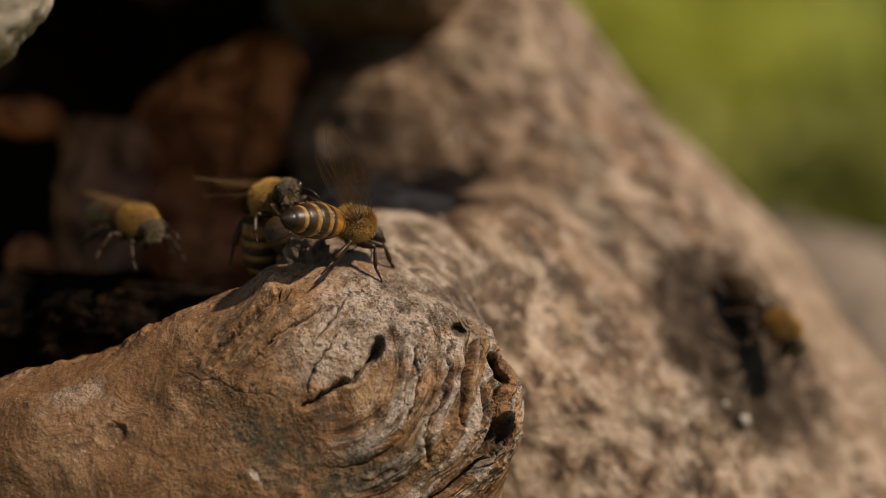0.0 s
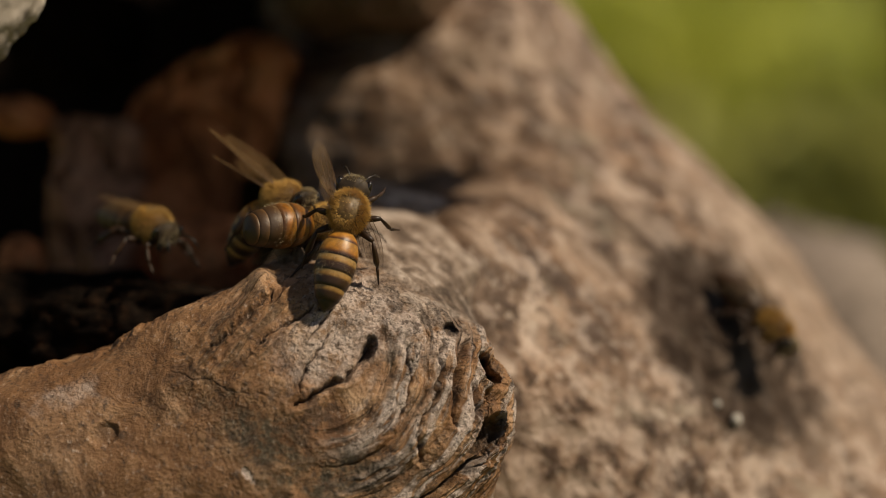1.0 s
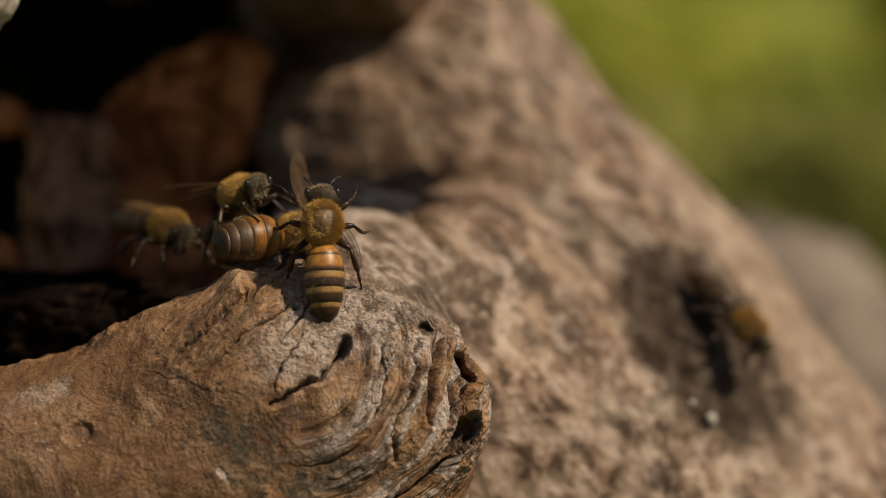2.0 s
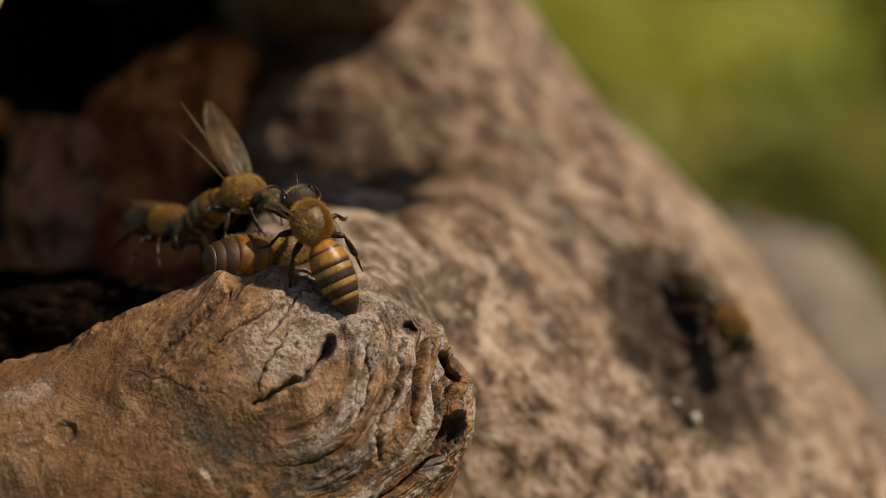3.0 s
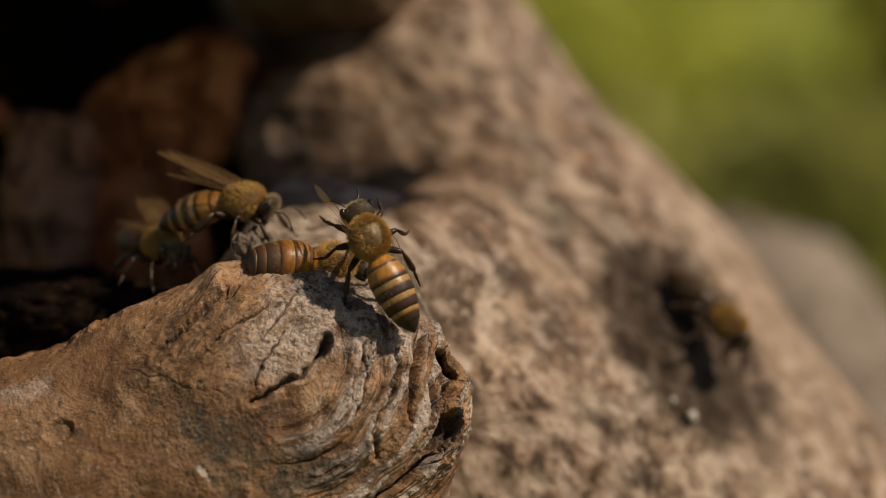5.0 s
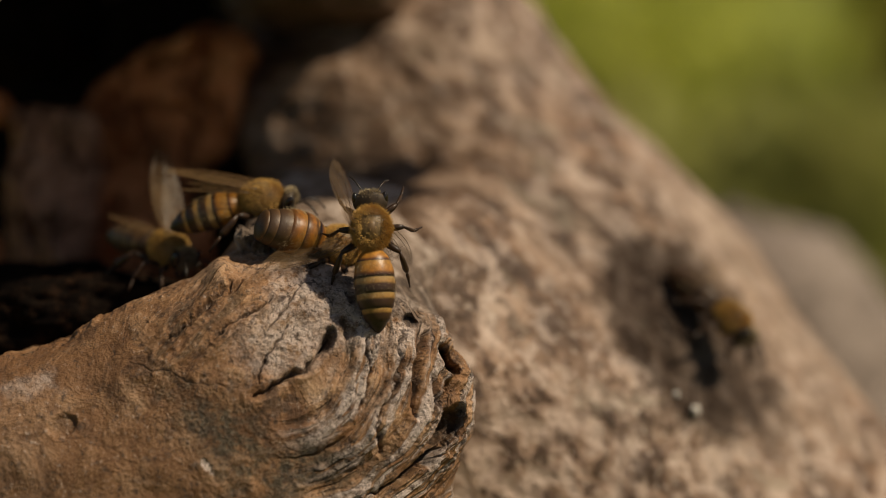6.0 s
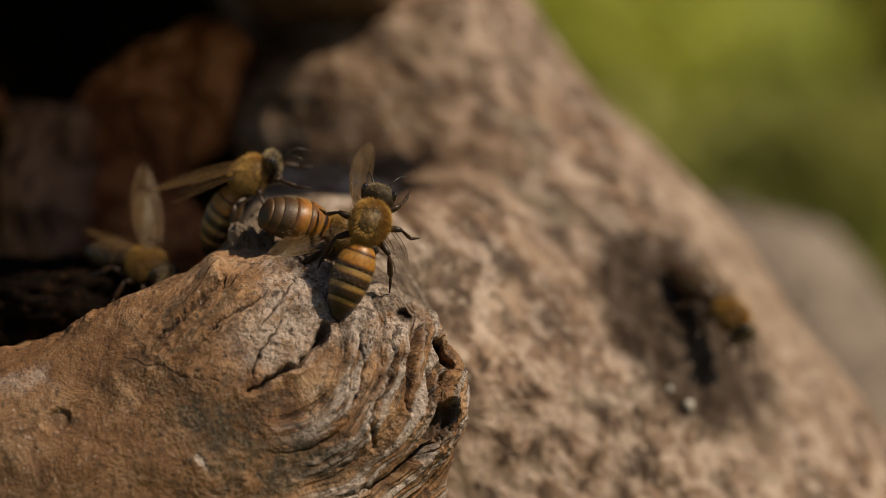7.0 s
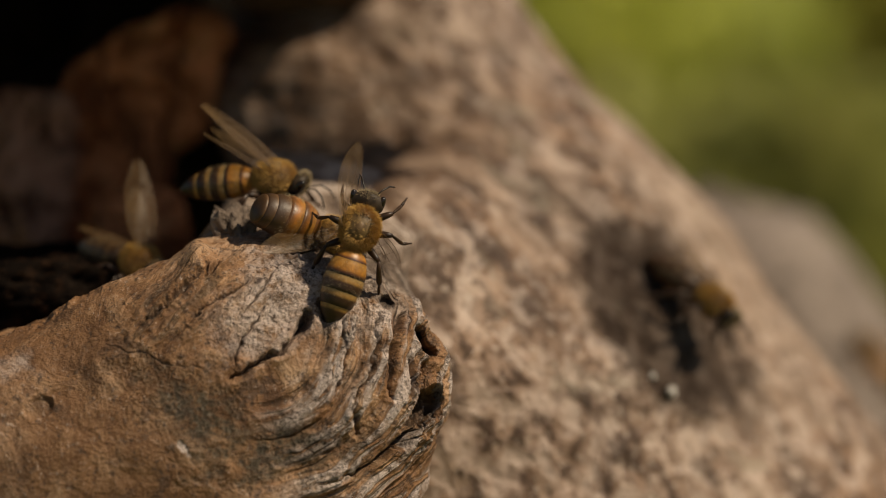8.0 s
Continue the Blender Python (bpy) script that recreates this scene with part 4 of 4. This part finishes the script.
# seconds, place in millimetres, the head's way, the back's way
BEE_ROWS = [
    [  # bee on the rim
        (0, -8.30, 2.50, 2.40, 0.66, 0.75, -0.05, 0.1, -0.45, 0.88),
        (0.3, -7.93, 2.50, 2.58, 0.6, 0.78, 0.05, 0.05, -0.5, 0.86),
        (0.5, -7.25, 2.50, 2.78, 0.5, 0.84, 0.18, -0.05, -0.55, 0.82),
        (0.75, -7.45, 0.50, 3.07, 0.4, 0.6, 0.6, 0, -0.8, 0.6),
        (1, -7.98, -2.00, 3.40, 0.16, 0.33, 0.88, 0.05, -0.9, 0.4),
        (1.5, -7.59, -2.00, 3.51, 0.13, 0.3, 0.9, 0.05, -0.9, 0.4),
        (2, -8.06, -2.00, 2.28, -0.02, 0.25, 0.92, 0.05, -0.9, 0.4),
        (2.7, -7.83, -2.00, 2.26, -0.3, 0.2, 0.85, 0.15, -0.9, 0.35),
        (3.5, -7.28, -2.00, 2.49, -0.45, 0.16, 0.82, 0.2, -0.9, 0.3),
        (4, -5.89, -3.00, 1.86, -0.26, 0.16, 0.9, 0.15, -0.9, 0.35),
        (4.5, -2.51, -4.00, 0.41, -0.55, 0.3, 0.78, 0.2, -0.9, 0.3),
        (5.2, -2.03, -3.00, 0.86, -0.25, 0.16, 0.9, 0.1, -0.9, 0.35),
        (6, -2.13, -3.00, 1.05, -0.04, 0.16, 0.93, 0, -0.9, 0.35),
        (6.5, -2.16, -3.00, 1.25, 0, 0.16, 0.93, 0, -0.9, 0.35),
        (7, -1.69, -3.00, 1.14, 0.27, 0.14, 0.9, 0.05, -0.9, 0.35),
        (7.5, -1.29, -3.00, -0.07, 0.27, 0.14, 0.9, 0.05, -0.9, 0.35),
        (8, -1.03, -3.00, -0.62, 0.24, 0.14, 0.9, 0.05, -0.9, 0.35),
    ],
    [  # bee behind
        (0, -16.64, 7.00, 4.84, 0.55, -0.65, 0.4, -0.3, 0.1, 0.9),
        (0.5, -15.77, 7.00, 5.22, 0.55, -0.65, 0.4, -0.3, 0.1, 0.9),
        (1, -14.68, 7.00, 4.84, 0.75, -0.5, 0.1, -0.1, 0, 0.95),
        (1.5, -15.22, 7.00, 4.89, 0.72, -0.5, 0.25, -0.2, 0, 0.95),
        (1.8, -15.71, 7.00, 5.33, 0.55, -0.65, 0.4, -0.3, 0.1, 0.9),
        (2, -16.29, 6.00, 5.14, 0.55, -0.65, 0.4, -0.3, 0.1, 0.9),
        (2.7, -14.68, 7.00, 5.11, 0.7, -0.45, 0.1, -0.2, 0, 0.95),
        (3.5, -14.35, 7.00, 5.55, 0.62, -0.6, -0.1, -0.1, -0.2, 0.95),
        (4, -14.46, 7.00, 4.78, 0.5, -0.75, -0.1, -0.1, -0.1, 0.95),
        (4.5, -14.57, 7.00, 4.51, 0.75, -0.55, -0.15, -0.1, -0.1, 0.95),
        (6, -12.72, 8.00, 3.99, 0.9, -0.1, 0.08, -0.1, -0.3, 0.95),
        (6.5, -13.02, 8.00, 4.10, 0.95, -0.1, 0.1, -0.1, -0.3, 0.95),
        (7, -13.34, 8.00, 5.73, 0.72, -0.25, 0.55, -0.5, -0.3, 0.8),
        (7.5, -11.29, 8.00, 4.79, 0.85, -0.2, 0.42, -0.3, -0.3, 0.9),
        (8, -9.29, 8.00, 4.20, 0.93, -0.2, -0.02, -0.1, -0.3, 0.95),
    ],
    [  # bee between
        (0, -12.14, 11.00, -0.38, 0.35, 0.85, -0.3, 0.1, -0.75, 0.5),
        (0.5, -11.89, 11.00, 0.01, 0.5, 0.75, -0.3, 0.1, -0.75, 0.5),
        (1, -10.12, 4.49, 2.47, 0.8, 0.5, 0, 0.1, -0.5, 0.85),
        (1.5, -10.18, 4.49, 1.72, 0.8, 0.5, 0, 0.1, -0.5, 0.85),
        (2, -10.56, 4.49, 1.49, 0.8, 0.5, 0.05, 0.1, -0.5, 0.85),
        (2.7, -9.72, 4.20, -0.05, 0.85, 0.45, 0, 0.1, -0.5, 0.85),
        (3.5, -9.90, 3.70, -0.77, 0.9, 0.35, 0.05, 0.1, -0.5, 0.85),
        (4, -8.51, 3.44, -0.23, 0.93, 0.3, 0.03, 0.1, -0.5, 0.85),
        (4.5, -5.59, 3.19, -1.63, 0.95, 0.25, 0.05, 0.1, -0.5, 0.85),
        (6, -4.95, 3.70, -0.52, 0.85, 0.35, -0.3, 0.1, -0.5, 0.85),
        (6.5, -4.95, 3.70, 0.07, 0.85, 0.35, -0.3, 0.1, -0.5, 0.85),
        (7, -3.99, 3.70, 0.07, 0.85, 0.35, -0.3, 0.1, -0.5, 0.85),
        (7.5, -3.08, 3.70, -0.41, 0.85, 0.35, -0.3, 0.1, -0.5, 0.85),
        (8, -3.40, 3.89, -1.44, 0.82, 0.4, -0.4, 0.1, -0.5, 0.85),
    ],
    [  # bee in the shade
        (0, -30.11, 13.00, 2.74, 0.65, -0.75, -0.2, 0.1, -0.2, 0.95),
        (0.5, -29.27, 13.00, 2.57, 0.65, -0.75, -0.2, 0.1, -0.2, 0.95),
        (1, -27.93, 13.00, 2.40, 0.65, -0.75, -0.2, 0.1, -0.2, 0.95),
        (1.5, -26.09, 13.00, 2.12, 0.65, -0.75, -0.2, 0.1, -0.2, 0.95),
        (2, -23.80, 13.00, 2.12, 0.65, -0.75, -0.2, 0.1, -0.2, 0.95),
        (3.5, -22.02, 12.00, 2.56, 0.45, -0.85, -0.1, 0.1, -0.2, 0.95),
        (4, -22.19, 12.00, 2.22, 0.45, -0.85, -0.1, 0.1, -0.2, 0.95),
        (4.5, -22.58, 12.00, 1.00, 0.45, -0.85, -0.1, 0.1, -0.2, 0.95),
        (6, -22.23, 13.00, -0.84, 0.6, -0.6, -0.2, 0.1, -0.2, 0.95),
        (6.5, -22.46, 13.00, -1.45, 0.6, -0.6, -0.2, 0.1, -0.2, 0.95),
        (7, -23.80, 13.00, -2.96, 0.6, -0.6, -0.2, 0.1, -0.2, 0.95),
        (7.5, -23.18, 13.00, -3.85, 0.6, -0.6, -0.2, 0.1, -0.2, 0.95),
        (8, -22.73, 13.00, -3.91, 0.6, -0.6, -0.2, 0.1, -0.2, 0.95),
    ],
    [  # bee at the scar
        (0, 35.67, 27.00, -8.24, 0.5, -0.5, -0.6, 0.8, -0.3, 0.4),
        (2, 35.68, 27.00, -8.25, 0.5, -0.5, -0.6, 0.8, -0.3, 0.4),
        (4, 35.52, 27.00, -8.06, 0.5, -0.5, -0.6, 0.8, -0.3, 0.4),
        (6, 35.54, 27.00, -8.34, 0.55, -0.5, -0.55, 0.75, -0.3, 0.45),
        (7, 36.05, 27.00, -8.47, 0.55, -0.5, -0.55, 0.75, -0.3, 0.45),
        (8, 36.21, 27.00, -8.41, 0.6, -0.5, -0.5, 0.7, -0.3, 0.5),
    ],
    [  # bee flying behind the log
        (0, 121.03, 110.00, -100.51, -0.3, 0.2, 0.9, 0.3, -0.9, 0.3),
        (3, 87.51, 110.00, -68.80, -0.3, 0.2, 0.9, 0.3, -0.9, 0.3),
        (3.2, 73.89, 110.00, -36.08, -0.3, 0.2, 0.9, 0.3, -0.9, 0.3),
        (3.3, 68.24, 110.00, -12.93, -0.3, 0.2, 0.9, 0.3, -0.9, 0.3),
        (3.4, 62.66, 110.00, 11.81, -0.3, 0.2, 0.9, 0.3, -0.9, 0.3),
        (3.5, 58.05, 110.00, 30.97, -0.3, 0.2, 0.9, 0.3, -0.9, 0.3),
        (3.6, 54.09, 110.00, 50.93, -0.3, 0.2, 0.9, 0.3, -0.9, 0.3),
        (4, 52.64, 110.00, 106.81, 0.3, 0.3, 0.8, 0.1, -0.9, 0.3),
        (4.6, 81.80, 115.00, 124.61, 0.9, 0.3, 0.1, 0.1, -0.4, 0.9),
        (5.3, 132.14, 120.00, 76.60, 0.4, 0.3, -0.8, 0.5, -0.4, 0.6),
        (6.5, 156.92, 120.00, -14.47, -0.4, 0.3, -0.8, 0.1, -0.7, 0.6),
        (7.4, 115.21, 115.00, -48.23, -0.8, 0.2, 0.1, 0.1, -0.5, 0.8),
        (7.8, 82.64, 110.00, -33.83, -0.7, 0.2, 0.5, 0.1, -0.5, 0.8),
        (8, 70.90, 110.00, -18.60, -0.5, 0.2, 0.7, 0.1, -0.6, 0.8),
    ],
    [  # bee flying before the log
        (0, 60.41, -70.00, 47.21, -0.8, 0.3, -0.2, 0, -0.5, 0.9),
        (6.2, 45.90, -70.00, 43.10, -0.8, 0.3, -0.2, 0, -0.5, 0.9),
        (6.5, 23.11, -70.00, 36.06, -0.6, 0.3, -0.6, 0, -0.7, 0.6),
        (6.7, 12.28, -70.00, 13.40, -0.3, 0.3, -0.8, 0.1, -0.9, 0.4),
        (6.8, 7.92, -70.00, 1.71, -0.3, 0.3, -0.8, 0.1, -0.9, 0.4),
        (6.9, 6.91, -70.00, -7.15, -0.1, 0.3, -0.9, 0.1, -0.9, 0.4),
        (7, 6.78, -70.00, -25.88, 0.1, 0.3, -0.9, 0.1, -0.9, 0.4),
        (7.3, 10.83, -75.00, -50.69, 0.3, 0.3, -0.9, 0.1, -0.9, 0.4),
        (8, 24.32, -80.00, -72.26, 0.5, 0.3, -0.8, 0.1, -0.9, 0.4),
    ],
]
LABELS = [
    "honeybee with an amber and black striped abdomen on the burl",
    "golden-furred honeybee behind the others at the hollow",
    "honeybee with a glossy amber abdomen between two others",
    "honeybee in the shade of the hollow, abdomen darkened for shade",
    "honeybee clinging beside the dark scar of the log",
    "honeybee flying past behind the log",
    "honeybee flying past before the log",
]


def wings(ob, rows, twist=0):
    """Keys the wings: seconds, then how far the left pair is swept back and lifted, then the right pair, in degrees."""
    for w in ob.children:
        if "wing" in w.name:
            s = 1 if w.location.y > 0 else -1
            x, y, z = w.location
            late = 8 if "hind" in w.name else 0
            walk(w, [(t, pose(x, y, z, s * ((a, c)[s < 0] - late), 0, s * (b - late * 0.5 if s > 0 else d - late * 0.5)) @ pose(0, 0, 0, 0, s * twist, 0)) for t, b, a, d, c in rows])


def fidget(ob, seed, legs=5.0, feelers=9.0, step=0.4):
    """Keys small turns of the legs and antennae, each in its own rhythm."""
    r = np.random.default_rng(seed)
    times = [round(step * k, 2) for k in range(int(8 / step) + 1)]
    for w in ob.children_recursive:
        size = legs if w.name.startswith("leg") else feelers if w.name.startswith("antenna") else 0
        if size:
            walk(w, [(t, pose(0, 0, 0, *r.uniform(-size, size, 3))) for t in times])


def nod(ob, rows):
    """Keys the head: seconds and degrees of nodding."""
    for w in ob.children:
        if w.name.startswith("head"):
            x, y, z = w.location
            walk(w, [(t, pose(x, y, z, 0, down, 0)) for t, down in rows])


def curl(ob, rows):
    """Keys the abdomen: seconds, degrees to the side and degrees of drooping."""
    for w in ob.children:
        if w.name.startswith("abdomen"):
            x, y, z = w.location
            walk(w, [(t, pose(x, y, z, 0, -droop, side)) for t, side, droop in rows])


def motions():
    for ob, rows in zip(BEES, BEE_ROWS):
        walk(ob, [(r[0], bee_pose(*r[1:4], r[4:7], r[7:10])) for r in rows])
    rim, behind, between, shade, scar, far, near = BEES
    for k, ob in enumerate(BEES[:5]):
        fidget(ob, 40 + k)
    wings(rim, [(0, 72, 45, 72, 50), (0.5, 75, 30, 75, 30), (0.75, 0, 20, 50, -20), (1, -78, -40, 40, -60), (2, -94, -42, 40, -60), (3.5, -92, -50, 45, -62), (4, -106, -35, 40, -62), (4.5, -104, -45, 40, -62), (6, -86, -48, 35, -62), (7, -92, -45, 30, -60), (8, -92, -40, 25, -60)], 50)
    wings(behind, [(0, 78, 30, 78, 34), (1, 76, 40, 72, 45), (2, 78, 20, 78, 25), (3.3, 60, 60, 50, 65), (3.7, 62, 55, 55, 60), (4, 80, 26, 80, 28), (4.5, 80, 20, 80, 22), (6.5, 82, 14, 82, 16), (7, 80, 22, 80, 25), (7.5, 80, 32, 80, 34), (8, 80, 40, 76, 44)])
    wings(between, [(0, 70, 8, 84, 0), (1, 30, -30, 85, -35), (4, 30, -35, 85, -38), (6, 30, -35, 58, -25), (8, 30, -35, 55, -22)])
    wings(shade, [(0, 84, 2, 84, 2), (4, 84, 2, 84, 2), (6, 66, 56, 84, 2), (8, 60, 60, 84, 2)])
    wings(far, [(0, 10, 20, 10, 20), (8, 5, 30, 5, 30)])
    wings(near, [(0, 10, 20, 10, 20), (8, 5, 30, 5, 30)])
    wings(scar, [(0, 76, 10, 76, 10), (8, 76, 12, 76, 12)])
    nod(behind, [(0, 50), (2, 50), (3.5, 55), (4.5, 40), (6.5, 30), (8, 40)])
    nod(rim, [(0, 112), (0.5, 88), (1, 55), (8, 50)])
    curl(rim, [(0, 0, -5), (0.5, 4, 0), (1, -4, 4), (2, 2, 6), (3.5, 4, 8), (4.5, 8, 4), (6, 2, 2), (7, -4, 4), (8, -4, 4)])
    curl(behind, [(0, 0, 50), (1, 0, 40), (2, 0, 55), (3.5, 0, 20), (4.5, 0, 20), (6.5, 0, 8), (7, 0, 20), (7.5, 0, 24), (8, 0, 4)])



ground()
blades("grass", 26000, (0.5, 2.2), (1.6, 1.9), 0.15, 0.012, GRASS, "short uneven meadow grass in sunlight", "grass", 3)
shrub("leafy_bush", (0.17, 1.65, 0.24), (0.24, 0.2, 0.12), 3600, 0.035, SHRUB, "sunlit yellow-green leafy bush in the meadow", 5)
shrub("leafy_bush", (0.40, 1.75, 0.16), (0.16, 0.15, 0.13), 2600, 0.035, DARKLEAF, "olive-green leafy bush in the meadow", 8)
shrub("leafy_bush", (0.20, 1.42, 0.13), (0.22, 0.10, 0.07), 3000, 0.03, PALELEAF, "pale green low leafy bush in the meadow", 14)
shrub("leafy_bush", (0.42, 2.3, 0.22), (0.34, 0.2, 0.14), 3200, 0.045, SHRUB, "sunlit yellow-green leafy bush in the meadow", 11)
log = hollow_log()
burl(log)
log_pieces(log)
first = bee(LABELS[0], "bees at the hollow")
BEES = [first] + [tagged(copy_thing(first, Matrix()), label) for label in LABELS[1:]]
BLUNT = {4: (-5.5, -6.6, 1.55, 1.28, 0.08), 5: (-6.4, -7.3, 1.26, 0.05, 0.5)}
# bees 3 and 4 have the shade they sit in put into umber plates
for which, bright in ((2, 3), (3, 0), (4, 0)):
    for belly in BEES[which].children:
        if belly.name.startswith("abdomen"):
            if which == 2:
                belly.matrix_basis = belly.matrix_basis @ Matrix.Diagonal((0.95, 1.2, 1.25, 1.0))
            plates = sorted((p for p in belly.children if p.name.startswith("plate")), key=lambda p: -p.data.vertices[0].co.x)
            for k, p in enumerate(plates):
                if which == 2 and k in BLUNT:
                    p.data = lathe("plate", *BLUNT[k], lambda x: -0.010 * x * x + 0.02)
                    p.data.materials.append(UMBER)
                p.material_slots[0].link = "OBJECT"
                p.material_slots[0].material = HONEY if k < bright else UMBER
motions()
